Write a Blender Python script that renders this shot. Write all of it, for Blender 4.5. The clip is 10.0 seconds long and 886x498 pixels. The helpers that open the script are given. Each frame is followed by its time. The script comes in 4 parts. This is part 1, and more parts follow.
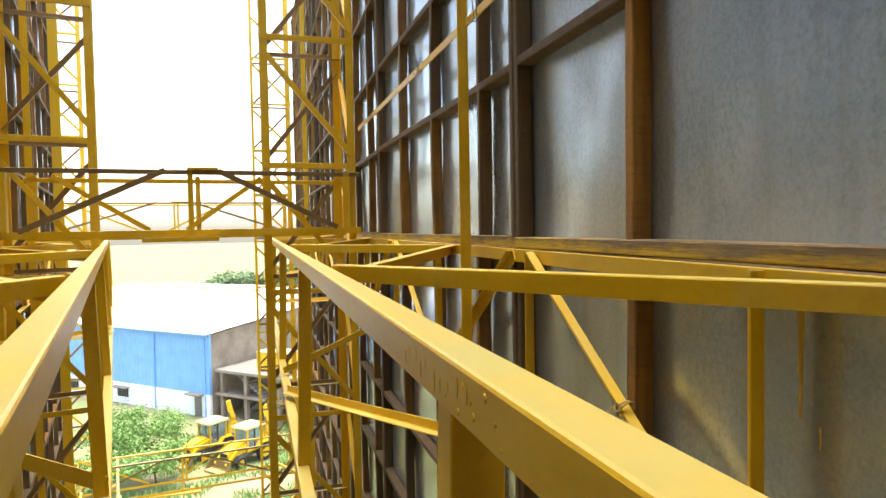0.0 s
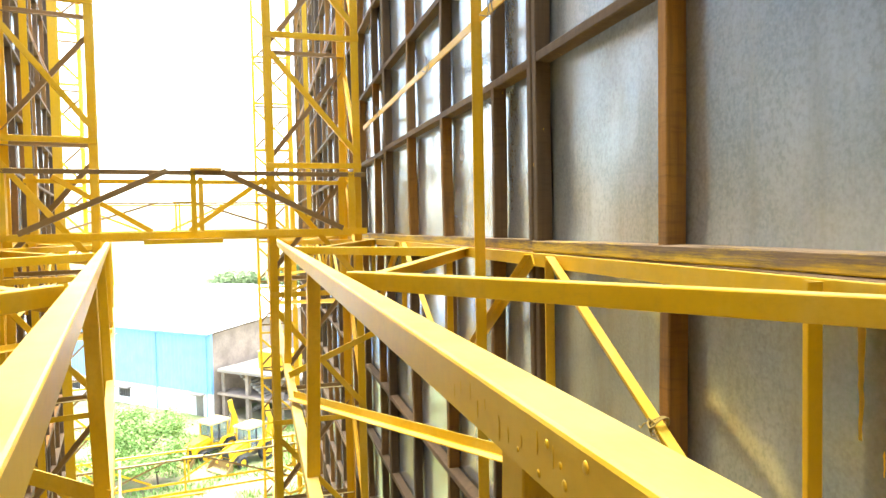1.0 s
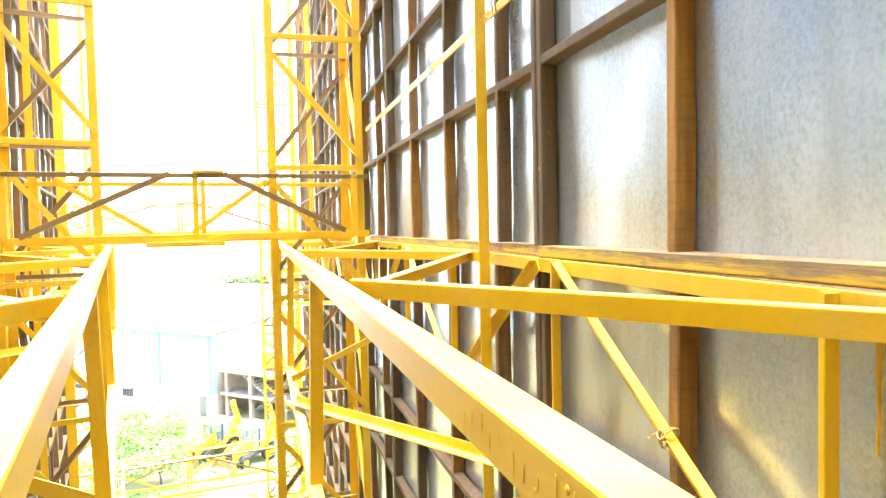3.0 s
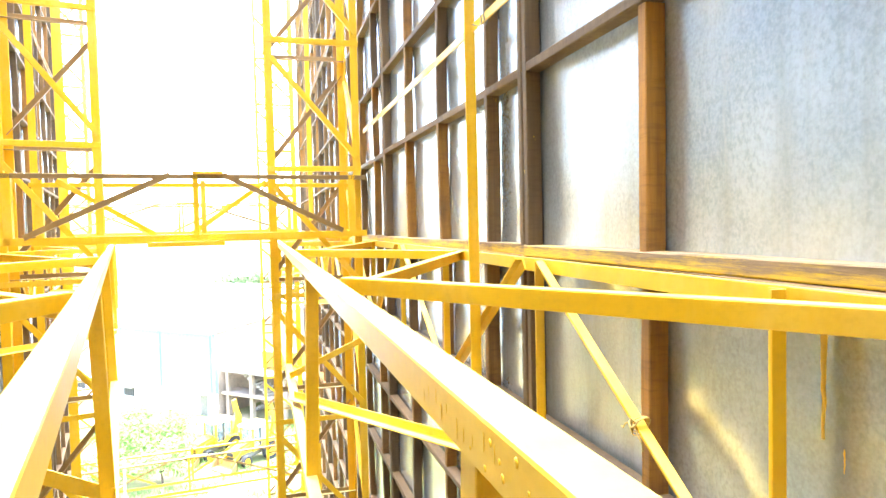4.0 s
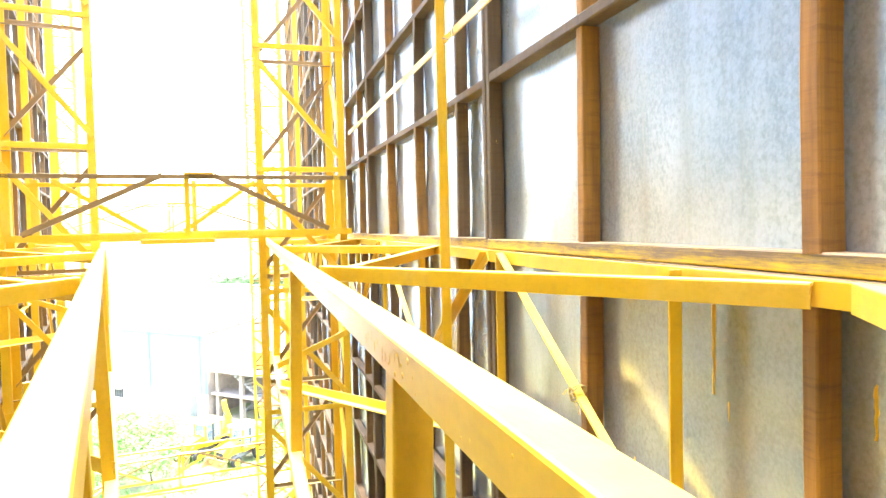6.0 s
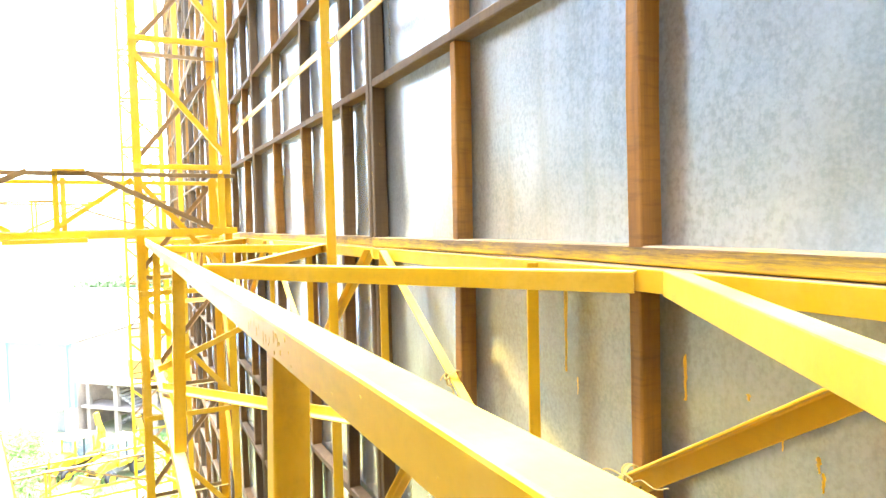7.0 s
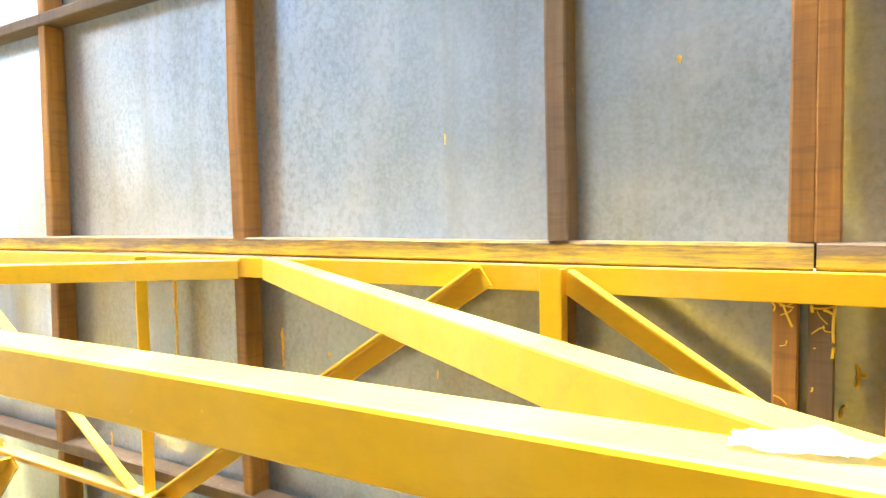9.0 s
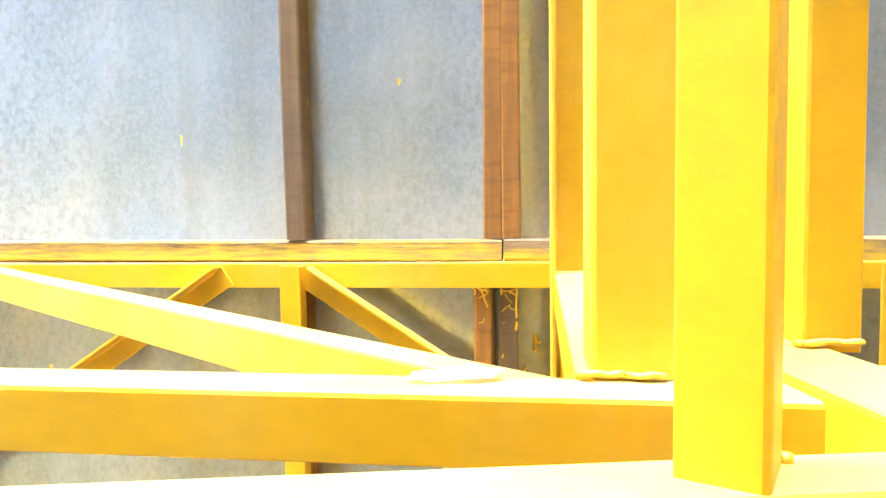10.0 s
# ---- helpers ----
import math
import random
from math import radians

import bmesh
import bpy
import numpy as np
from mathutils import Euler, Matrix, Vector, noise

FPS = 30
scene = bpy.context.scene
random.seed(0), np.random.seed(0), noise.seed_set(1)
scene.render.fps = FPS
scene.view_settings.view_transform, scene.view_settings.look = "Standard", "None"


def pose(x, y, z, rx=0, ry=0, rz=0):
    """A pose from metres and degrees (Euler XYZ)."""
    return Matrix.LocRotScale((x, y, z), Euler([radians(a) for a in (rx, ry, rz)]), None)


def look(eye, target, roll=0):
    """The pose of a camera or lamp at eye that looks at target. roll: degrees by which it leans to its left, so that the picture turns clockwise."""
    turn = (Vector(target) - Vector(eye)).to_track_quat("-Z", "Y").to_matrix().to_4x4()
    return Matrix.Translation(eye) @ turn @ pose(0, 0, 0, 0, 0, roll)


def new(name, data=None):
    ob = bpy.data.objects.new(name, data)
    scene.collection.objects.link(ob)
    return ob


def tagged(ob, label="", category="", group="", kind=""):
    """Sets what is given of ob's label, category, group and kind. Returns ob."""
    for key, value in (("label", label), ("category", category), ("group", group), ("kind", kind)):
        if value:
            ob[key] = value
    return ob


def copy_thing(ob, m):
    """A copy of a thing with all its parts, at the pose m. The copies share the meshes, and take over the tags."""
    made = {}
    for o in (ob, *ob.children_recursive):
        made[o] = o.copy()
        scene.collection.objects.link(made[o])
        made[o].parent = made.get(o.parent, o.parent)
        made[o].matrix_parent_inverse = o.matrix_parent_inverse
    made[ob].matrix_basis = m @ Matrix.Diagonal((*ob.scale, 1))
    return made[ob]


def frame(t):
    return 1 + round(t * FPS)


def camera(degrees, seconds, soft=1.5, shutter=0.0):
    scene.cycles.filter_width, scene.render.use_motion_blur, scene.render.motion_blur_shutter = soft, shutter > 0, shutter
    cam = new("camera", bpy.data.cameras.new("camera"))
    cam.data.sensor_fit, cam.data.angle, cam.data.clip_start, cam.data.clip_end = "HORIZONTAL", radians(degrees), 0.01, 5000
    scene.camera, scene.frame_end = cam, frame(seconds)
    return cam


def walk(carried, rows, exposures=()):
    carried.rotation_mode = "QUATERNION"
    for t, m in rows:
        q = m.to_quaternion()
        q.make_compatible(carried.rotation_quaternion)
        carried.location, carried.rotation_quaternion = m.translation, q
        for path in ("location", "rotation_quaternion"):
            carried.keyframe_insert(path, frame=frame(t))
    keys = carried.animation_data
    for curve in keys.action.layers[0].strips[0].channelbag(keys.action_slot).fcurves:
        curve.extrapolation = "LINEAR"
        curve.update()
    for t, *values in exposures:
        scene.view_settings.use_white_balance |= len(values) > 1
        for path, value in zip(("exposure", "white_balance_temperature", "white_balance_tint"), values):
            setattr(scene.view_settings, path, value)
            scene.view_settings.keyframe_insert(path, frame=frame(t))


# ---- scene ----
cam = camera(69.5, 10.0)

PATH = [
    (0, (-0.824, 0.475, 0.042), (-0.265, 2.394, -0.031), -1.0),
    (0.5, (-0.838, 0.53, 0.049), (-0.28, 2.449, -0.025), -1.0),
    (1, (-0.844, 0.568, 0.056), (-0.288, 2.488, -0.02), -1.1),
    (1.5, (-0.852, 0.604, 0.064), (-0.297, 2.524, -0.014), -1.2),
    (2, (-0.857, 0.646, 0.072), (-0.304, 2.567, -0.005), -1.1),
    (2.5, (-0.85, 0.629, 0.073), (-0.299, 2.55, -0.004), -1.2),
    (4, (-0.83, 0.503, 0.076), (-0.284, 2.425, -0.003), -1.3),
    (4.5, (-0.824, 0.455, 0.08), (-0.279, 2.378, -0.001), -1.4),
    (5, (-0.821, 0.399, 0.075), (-0.279, 2.322, -0.005), -1.4),
    (6.3, (-0.823, 0.239, 0.055), (-0.211, 2.142, -0.021), -1.2),
    (6.5, (-0.822, 0.213, 0.054), (-0.122, 2.085, -0.026), -1.2),
    (7, (-0.836, 0.162, 0.055), (0.051, 1.952, -0.032), -1.3),
    (7.5, (-0.869, 0.11, 0.055), (0.239, 1.773, -0.037), -1.2),
    (8, (-0.896, 0.069, 0.048), (0.447, 1.548, -0.048), -1.1),
    (8.5, (-0.928, 0.029, 0.048), (0.65, 1.253, -0.059), -1.15),
    (9, (-0.954, 0.005, 0.041), (0.776, 1.003, -0.062), -0.9),
    (9.5, (-0.994, -0.017, 0.041), (0.901, 0.612, -0.066), -0.9),
    (9.7, (-1.012, -0.025, 0.044), (0.922, 0.457, -0.071), -0.9),
    (10, (-1.039, -0.037, 0.044), (0.941, 0.22, -0.072), -0.8),
]
EXPOSURES = [(0, 2.33, 7000, 7), (0.5, 2.93, 7000, 7), (1.0, 3.35, 6950, 7), (2.5, 4.05, 6750, 7), (4.5, 4.53, 6200, 7), (6.5, 4.55, 6150, 7), (7.5, 4.65, 6250, 8), (8.0, 4.72, 6250, 8), (9.0, 4.53, 6250, 8), (9.6, 4.78, 6200, 8), (10, 4.9, 6100, 8)]
walk(cam, [(t, look(eye, target, roll)) for t, eye, target, roll in PATH], EXPOSURES)

# ---- world, sun, exposure ----
GROUND = -18.1
world = bpy.data.worlds.new("sky")
scene.world = world
world.use_nodes = True
wn = world.node_tree
sky = wn.nodes.new("ShaderNodeTexSky")
sky.sky_type = "NISHITA"
sky.sun_disc = False
sky.sun_elevation = radians(85.7)
sky.sun_rotation = radians(26.6)
sky.air_density, sky.dust_density, sky.ozone_density = 1.0, 2.5, 1.5
wn.nodes["Background"].inputs["Strength"].default_value = 0.15
grey = wn.nodes.new("ShaderNodeRGBToBW")
wn.links.new(sky.outputs[0], grey.inputs[0])
cloud = wn.nodes.new("ShaderNodeMix")
cloud.data_type = "RGBA"
cloud.inputs[0].default_value = 0.2
wn.links.new(sky.outputs[0], cloud.inputs[6])
wn.links.new(grey.outputs[0], cloud.inputs[7])
wn.links.new(cloud.outputs[2], wn.nodes["Background"].inputs["Color"])
sun = new("sun", bpy.data.lights.new("sun", "SUN"))
sun.data.energy, sun.data.angle, sun.data.color = 1.15, radians(40), (1.0, 0.97, 0.92)
sun.matrix_world = look((0.6, 1.2, 18.0), (0, 0, 0))

# ---- materials ----
def material(name):
    m = bpy.data.materials.new(name)
    m.use_nodes = True
    return m, m.node_tree.nodes, m.node_tree.links, m.node_tree.nodes["Principled BSDF"]


def noise_tex(nodes, links, scale, detail=4.0, rough=0.55, stretch=(1, 1, 1), coord="Object", shift=None):
    tc = nodes.new("ShaderNodeTexCoord")
    mp = nodes.new("ShaderNodeMapping")
    mp.inputs["Scale"].default_value = stretch
    links.new(tc.outputs[coord], mp.inputs["Vector"])
    if shift is not None:
        links.new(shift, mp.inputs["Location"])
    n = nodes.new("ShaderNodeTexNoise")
    n.inputs["Scale"].default_value = scale
    n.inputs["Detail"].default_value = detail
    n.inputs["Roughness"].default_value = rough
    links.new(mp.outputs[0], n.inputs["Vector"])
    return n


def ramp(nodes, links, src, stops):
    r = nodes.new("ShaderNodeValToRGB")
    els = r.color_ramp.elements
    while len(els) < len(stops):
        els.new(0.5)
    for e, (p, c) in zip(els, stops):
        e.position = p
        e.color = (c, c, c, 1) if isinstance(c, (int, float)) else (*c, 1)
    links.new(src, r.inputs[0])
    return r


def mix(nodes, links, fac, a, b, mode="MIX"):
    x = nodes.new("ShaderNodeMix")
    x.data_type, x.blend_type = "RGBA", mode
    for sock, v in ((x.inputs[0], fac), (x.inputs[6], a), (x.inputs[7], b)):
        if isinstance(v, (int, float)):
            sock.default_value = v
        elif isinstance(v, tuple):
            sock.default_value = (*v, 1)
        else:
            links.new(v, sock)
    return x.outputs[2]


def bump(nodes, links, bsdf, height, strength, distance):
    b = nodes.new("ShaderNodeBump")
    b.inputs["Strength"].default_value, b.inputs["Distance"].default_value = strength, distance
    links.new(height, b.inputs["Height"])
    links.new(b.outputs[0], bsdf.inputs["Normal"])


def random_shift(nodes, links):
    oi = nodes.new("ShaderNodeObjectInfo")
    mul = nodes.new("ShaderNodeMath")
    mul.operation = "MULTIPLY"
    mul.inputs[1].default_value = 37.0
    links.new(oi.outputs["Random"], mul.inputs[0])
    return oi, mul.outputs[0]


def yellow_paint(name, one, two, worn, chalk):
    """Hand-brushed enamel: broad tone changes, chalked patches, brush streaks, grime, chips, and dusty upper faces with
    top light painted in.
    """
    m, n, l, b = material(name)
    oi, sh = random_shift(n, l)
    big = noise_tex(n, l, 2.2, 5, shift=sh)
    fine = noise_tex(n, l, 60, 4, shift=sh)
    base = mix(n, l, ramp(n, l, big.outputs[0], [(0.3, 0), (0.7, 1)]).outputs[0], one, two)
    faded = noise_tex(n, l, 4.0, 7, 0.7, (1, 1, 0.45), shift=sh)
    base = mix(n, l, ramp(n, l, faded.outputs[0], [(0.47, 0), (0.66, 0.30)]).outputs[0], base, chalk)
    base = mix(n, l, ramp(n, l, fine.outputs[0], [(0.42, 0), (0.75, 0.16)]).outputs[0], base, worn)
    grime = noise_tex(n, l, 11, 8, 0.75, (1, 0.4, 1), shift=sh)
    base = mix(n, l, ramp(n, l, grime.outputs[0], [(0.58, 0), (0.74, 0.38)]).outputs[0], base, worn)
    streak = noise_tex(n, l, 60, 5, 0.65, (1, 0.16, 0.6), shift=sh)
    base = mix(n, l, ramp(n, l, streak.outputs[0], [(0.52, 0), (0.74, 0.3)]).outputs[0], base, worn)
    chip = noise_tex(n, l, 24, 6, 0.7, shift=sh)
    base = mix(n, l, ramp(n, l, chip.outputs[0], [(0.745, 0), (0.765, 0.8)]).outputs[0], base, (0.16, 0.08, 0.035))
    # settled greyish dust and grime, patchy; upper faces also paled with painted sky light
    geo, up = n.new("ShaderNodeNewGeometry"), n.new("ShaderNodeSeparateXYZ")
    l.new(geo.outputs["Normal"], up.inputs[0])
    dust_and_toplight = mix(n, l, 1.0, ramp(n, l, up.outputs[2], [(0.75, 0), (0.97, 0.80)]).outputs[0], ramp(n, l, faded.outputs[0], [(0.36, 0.5), (0.62, 1.0)]).outputs[0], "MULTIPLY")
    base = mix(n, l, dust_and_toplight, base, (0.50, 0.458, 0.17))
    l.new(base, b.inputs["Base Color"])
    l.new(ramp(n, l, mix(n, l, 0.5, big.outputs[0], faded.outputs[0]), [(0.35, 0.38), (0.65, 0.52)]).outputs[0], b.inputs["Roughness"])
    b.inputs["Specular IOR Level"].default_value = 0.5
    hgt = mix(n, l, 0.5, mix(n, l, 0.6, fine.outputs[0], grime.outputs[0]), streak.outputs[0])
    bump(n, l, b, hgt, 0.5, 0.002)
    return m


def rough_timber(name, stops):
    m, n, l, b = material(name)
    oi, sh = random_shift(n, l)
    grain = noise_tex(n, l, 55, 6, 0.65, (1, 1, 0.05), "Object", sh)
    big = noise_tex(n, l, 3.0, 5, 0.6, shift=sh)
    tones = ramp(n, l, oi.outputs["Random"], stops)
    tone = tones.outputs[0]
    dark = mix(n, l, 0.65, tone, (0.05, 0.03, 0.018))
    col = mix(n, l, ramp(n, l, grain.outputs[0], [(0.38, 0), (0.70, 0.75)]).outputs[0], tone, dark)
    saw = noise_tex(n, l, 95, 3, 0.6, (0.12, 0.12, 1), shift=sh)
    col = mix(n, l, ramp(n, l, saw.outputs[0], [(0.52, 0), (0.66, 0.4)]).outputs[0], col, dark)
    col = mix(n, l, ramp(n, l, big.outputs[0], [(0.48, 0), (0.70, 0.6)]).outputs[0], col, (0.08, 0.052, 0.035))
    fleck = noise_tex(n, l, 22, 5, 0.7, (1, 1, 0.5), shift=sh)
    col = mix(n, l, ramp(n, l, fleck.outputs[0], [(0.70, 0), (0.72, 0.8)]).outputs[0], col, (0.70, 0.42, 0.03))
    l.new(col, b.inputs["Base Color"])
    b.inputs["Roughness"].default_value = 0.75
    bump(n, l, b, mix(n, l, 0.5, grain.outputs[0], saw.outputs[0]), 0.5, 0.003)
    return m


def painted_timber():
    """Weathered timber rail with worn brush strokes of yellow paint along its lower part."""
    m, n, l, b = material("painted_timber")
    oi, sh = random_shift(n, l)
    grain = noise_tex(n, l, 45, 7, 0.7, (1, 0.07, 1), shift=sh)
    wood = mix(n, l, ramp(n, l, grain.outputs[0], [(0.3, 0), (0.7, 1)]).outputs[0], (0.07, 0.045, 0.025), (0.34, 0.23, 0.12))
    tc = n.new("ShaderNodeTexCoord")
    sep = n.new("ShaderNodeSeparateXYZ")
    l.new(tc.outputs["Generated"], sep.inputs[0])
    patch = noise_tex(n, l, 5, 6, 0.7, (1, 1, 2), shift=sh)
    hair = noise_tex(n, l, 250, 5, 0.7, (0.5, 0.06, 1), shift=sh)
    height = n.new("ShaderNodeMath")
    height.operation = "MULTIPLY_ADD"
    height.inputs[1].default_value = 0.5
    l.new(sep.outputs[2], height.inputs[0])
    l.new(patch.outputs[0], height.inputs[2])
    cover = n.new("ShaderNodeMath")
    cover.operation = "MULTIPLY_ADD"
    cover.inputs[1].default_value = 1.8
    l.new(mix(n, l, 0.55, grain.outputs[0], hair.outputs[0]), cover.inputs[0])
    l.new(height.outputs[0], cover.inputs[2])
    thin = n.new("ShaderNodeMapRange")
    thin.inputs["From Min"].default_value, thin.inputs["From Max"].default_value = 1.86, 1.50
    thin.inputs["To Min"].default_value, thin.inputs["To Max"].default_value = 0.0, 0.95
    l.new(cover.outputs[0], thin.inputs["Value"])
    l.new(mix(n, l, thin.outputs[0], wood, (0.70, 0.45, 0.03)), b.inputs["Base Color"])
    b.inputs["Roughness"].default_value = 0.75
    bump(n, l, b, mix(n, l, 0.5, grain.outputs[0], hair.outputs[0]), 0.7, 0.003)
    return m


def galvanised():
    """Weathered zinc: frosty clouds, dark corrosion specks in drifts, pale runs; half mirror."""
    m, n, l, b = material("galvanised_sheet")
    oi, sh = random_shift(n, l)
    broad = noise_tex(n, l, 1.7, 5, 0.6, (1, 1, 0.6), shift=sh)
    cloudy = noise_tex(n, l, 7, 4, 0.6, (1, 1, 0.6), shift=sh)
    mottle = noise_tex(n, l, 85, 4, 0.6, (1, 1, 0.8), shift=sh)
    drip = noise_tex(n, l, 13, 5, 0.6, (1, 1, 0.07), shift=sh)
    spangle = noise_tex(n, l, 130, 2, 0.5, shift=sh)
    col = mix(n, l, ramp(n, l, spangle.outputs[0], [(0.36, 0), (0.64, 1)]).outputs[0], (0.535, 0.615, 0.675), (0.635, 0.715, 0.775))
    col = mix(n, l, ramp(n, l, cloudy.outputs[0], [(0.42, 0), (0.64, 0.65)]).outputs[0], col, (0.76, 0.82, 0.88))
    drift = ramp(n, l, broad.outputs[0], [(0.38, 0.15), (0.60, 0.95)]).outputs[0]
    speck = mix(n, l, 1.0, drift, ramp(n, l, mottle.outputs[0], [(0.46, 0), (0.66, 0.50)]).outputs[0], "MULTIPLY")
    col = mix(n, l, speck, col, (0.36, 0.40, 0.43))
    col = mix(n, l, ramp(n, l, drip.outputs[0], [(0.52, 0), (0.70, 0.4)]).outputs[0], col, (0.42, 0.41, 0.36))
    pale = noise_tex(n, l, 19, 4, 0.6, (1, 1, 0.12), shift=sh)
    col = mix(n, l, ramp(n, l, pale.outputs[0], [(0.62, 0), (0.72, 0.35)]).outputs[0], col, (0.74, 0.77, 0.78))
    l.new(col, b.inputs["Base Color"])
    b.inputs["Metallic"].default_value = 0.68
    l.new(ramp(n, l, cloudy.outputs[0], [(0.36, 0.205), (0.62, 0.260)]).outputs[0], b.inputs["Roughness"])
    dents = noise_tex(n, l, 16, 2.0, 0.5, (1, 1, 0.6), shift=sh)
    bump(n, l, b, dents.outputs[0], 0.11, 0.002)
    return m


def simple(name, colour, rough=0.6, scale=6, vary=0.25, metal=0.0, relief=0.2, dist=0.01, stretch=(1, 1, 1)):
    m, n, l, b = material(name)
    oi, sh = random_shift(n, l)
    a = noise_tex(n, l, scale, 6, 0.6, stretch, shift=sh)
    c = noise_tex(n, l, scale * 9, 5, 0.6, stretch, shift=sh)
    dark = tuple(v * (1 - vary) for v in colour)
    lite = tuple(min(1, v * (1 + vary * 0.6)) for v in colour)
    col = mix(n, l, ramp(n, l, a.outputs[0], [(0.3, 0), (0.7, 1)]).outputs[0], dark, lite)
    col = mix(n, l, ramp(n, l, c.outputs[0], [(0.45, 0), (0.75, 0.5)]).outputs[0], col, dark)
    l.new(col, b.inputs["Base Color"])
    b.inputs["Roughness"].default_value, b.inputs["Metallic"].default_value = rough, metal
    if relief:
        bump(n, l, b, c.outputs[0], relief, dist)
    return m


def island_leaf(name, dark, lite):
    m, n, l, b = material(name)
    g = n.new("ShaderNodeNewGeometry")
    l.new(mix(n, l, g.outputs["Random Per Island"], dark, lite), b.inputs["Base Color"])
    b.inputs["Roughness"].default_value = 0.6
    return m


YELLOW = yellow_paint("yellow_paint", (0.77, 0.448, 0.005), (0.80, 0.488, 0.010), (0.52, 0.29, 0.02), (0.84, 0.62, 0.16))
# Brown for girder lacing and bucket; on tower backs it paints in backlit shade.
BROWN_AND_BACKLIT = yellow_paint("brown_and_backlit_steel", (0.20, 0.12, 0.045), (0.26, 0.16, 0.055), (0.11, 0.06, 0.03), (0.30, 0.21, 0.09))
OLD = ((0.135, 0.088, 0.044), (0.20, 0.125, 0.058))
SAWN = ((0.43, 0.205, 0.034), (0.36, 0.155, 0.026))
TIMBER = rough_timber("rough_timber", [(0.0, OLD[0]), (0.35, OLD[1]), (0.65, SAWN[0]), (0.85, SAWN[1]), (1.0, (0.28, 0.18, 0.08))])
OLD_TIMBER = rough_timber("grey_brown_timber", [(0.0, OLD[0]), (1.0, OLD[1])])
SAWN_TIMBER = rough_timber("orange_sawn_timber", [(0.0, SAWN[0]), (1.0, SAWN[1])])
RAIL = painted_timber()
ZINC = galvanised()
DARKSTEEL = simple("grey_steel", (0.22, 0.21, 0.20), 0.55, 8, 0.3, 0.6)
ROPE = simple("straw_rope", (0.45, 0.33, 0.10), 0.9, 30, 0.4)
PAPER = simple("white_paper", (0.82, 0.82, 0.80), 0.7, 10, 0.06, 0, 0.2, 0.002)

# ---- mesh helpers ----
def part(name, bm, mat, parent=None, label=""):
    me = bpy.data.meshes.new(name)
    bm.normal_update()
    bm.to_mesh(me)
    bm.free()
    me.materials.append(mat)
    ob = new(name, me)
    if parent is not None:
        ob.parent = parent
    if label:
        tagged(ob, label)
    return ob


def thing(name, label, category, group="", kind=""):
    return tagged(new(name), label, category, group, kind)


def box(bm, lo, hi, m=None):
    lo, hi = Vector(lo), Vector(hi)
    vs = [bm.verts.new((x, y, z)) for x in (lo.x, hi.x) for y in (lo.y, hi.y) for z in (lo.z, hi.z)]
    for f in ((0, 1, 3, 2), (4, 6, 7, 5), (0, 4, 5, 1), (2, 3, 7, 6), (0, 2, 6, 4), (1, 5, 7, 3)):
        bm.faces.new([vs[i] for i in f])
    if m is not None:
        for v in vs:
            v.co = m @ v.co
    return vs


def prism(bm, p0, p1, profile, u, v):
    """A bar from p0 to p1 with a closed profile in the directions u and v."""
    p0, p1 = Vector(p0), Vector(p1)
    rings = [[bm.verts.new(p + u * a + v * b) for a, b in profile] for p in (p0, p1)]
    k = len(profile)
    for i in range(k):
        bm.faces.new((rings[0][i], rings[0][(i + 1) % k], rings[1][(i + 1) % k], rings[1][i]))
    bm.faces.new(rings[0][::-1])
    bm.faces.new(rings[1])
    bmesh.ops.recalc_face_normals(bm, faces=bm.faces[:])


def angle_profile(a, b, t):
    r = min(0.0035, t * 0.6)
    return [(r, 0), (a - r * 0.4, 0), (a, r * 0.4), (a, t - r * 0.4), (a - r * 0.4, t), (t + r, t), (t, t + r), (t, b - r * 0.4),
            (t - r * 0.4, b), (r * 0.4, b), (0, b - r * 0.4), (0, r), (r * 0.3, r * 0.3)]


def steel_angle(name, p0, p1, u, v, parent, a=0.045, b=None, t=0.006, mat=None, label=""):
    """An angle section whose heel runs from p0 to p1; its flanges spread towards u and v."""
    p0, p1 = Vector(p0), Vector(p1)
    d = (p1 - p0).normalized()
    u = Vector(u)
    u = (u - d * u.dot(d)).normalized()
    v = Vector(v)
    v = v - d * v.dot(d)
    v = (v - u * v.dot(u)).normalized()
    bm = bmesh.new()
    mid = (p0 + p1) / 2
    prism(bm, p0 - mid, p1 - mid, angle_profile(a, b or a, t), u, v)
    ob = part(name, bm, mat or YELLOW, parent, label)
    ob.location = mid
    return ob


# ---- the two hoardings stand in a V: the second side mirrors the first across the V's axis ----
PIVOT, HALF = Vector((-0.686, -0.524, 0)), radians(11.0 / 2)
AXIS = Vector((-math.sin(HALF), math.cos(HALF), 0))


def right_side(p):
    return Vector(p)


def left_side(p):
    v = Vector(p) - PIVOT
    flat = Vector((v.x, v.y, 0))
    w = 2 * flat.dot(AXIS) * AXIS - flat
    return Vector((w.x, w.y, v.z)) + PIVOT


def way(side, d):
    return side(Vector(d)) - side(Vector((0, 0, 0)))


PANEL = 2.44
ROW = 2.24
RISE = (0.556, 1.105, 1.655)
STUDS = ((0.351, 0.030), (1.057, 0.032), (1.767, 0.032))
SHEET_X = 0.052


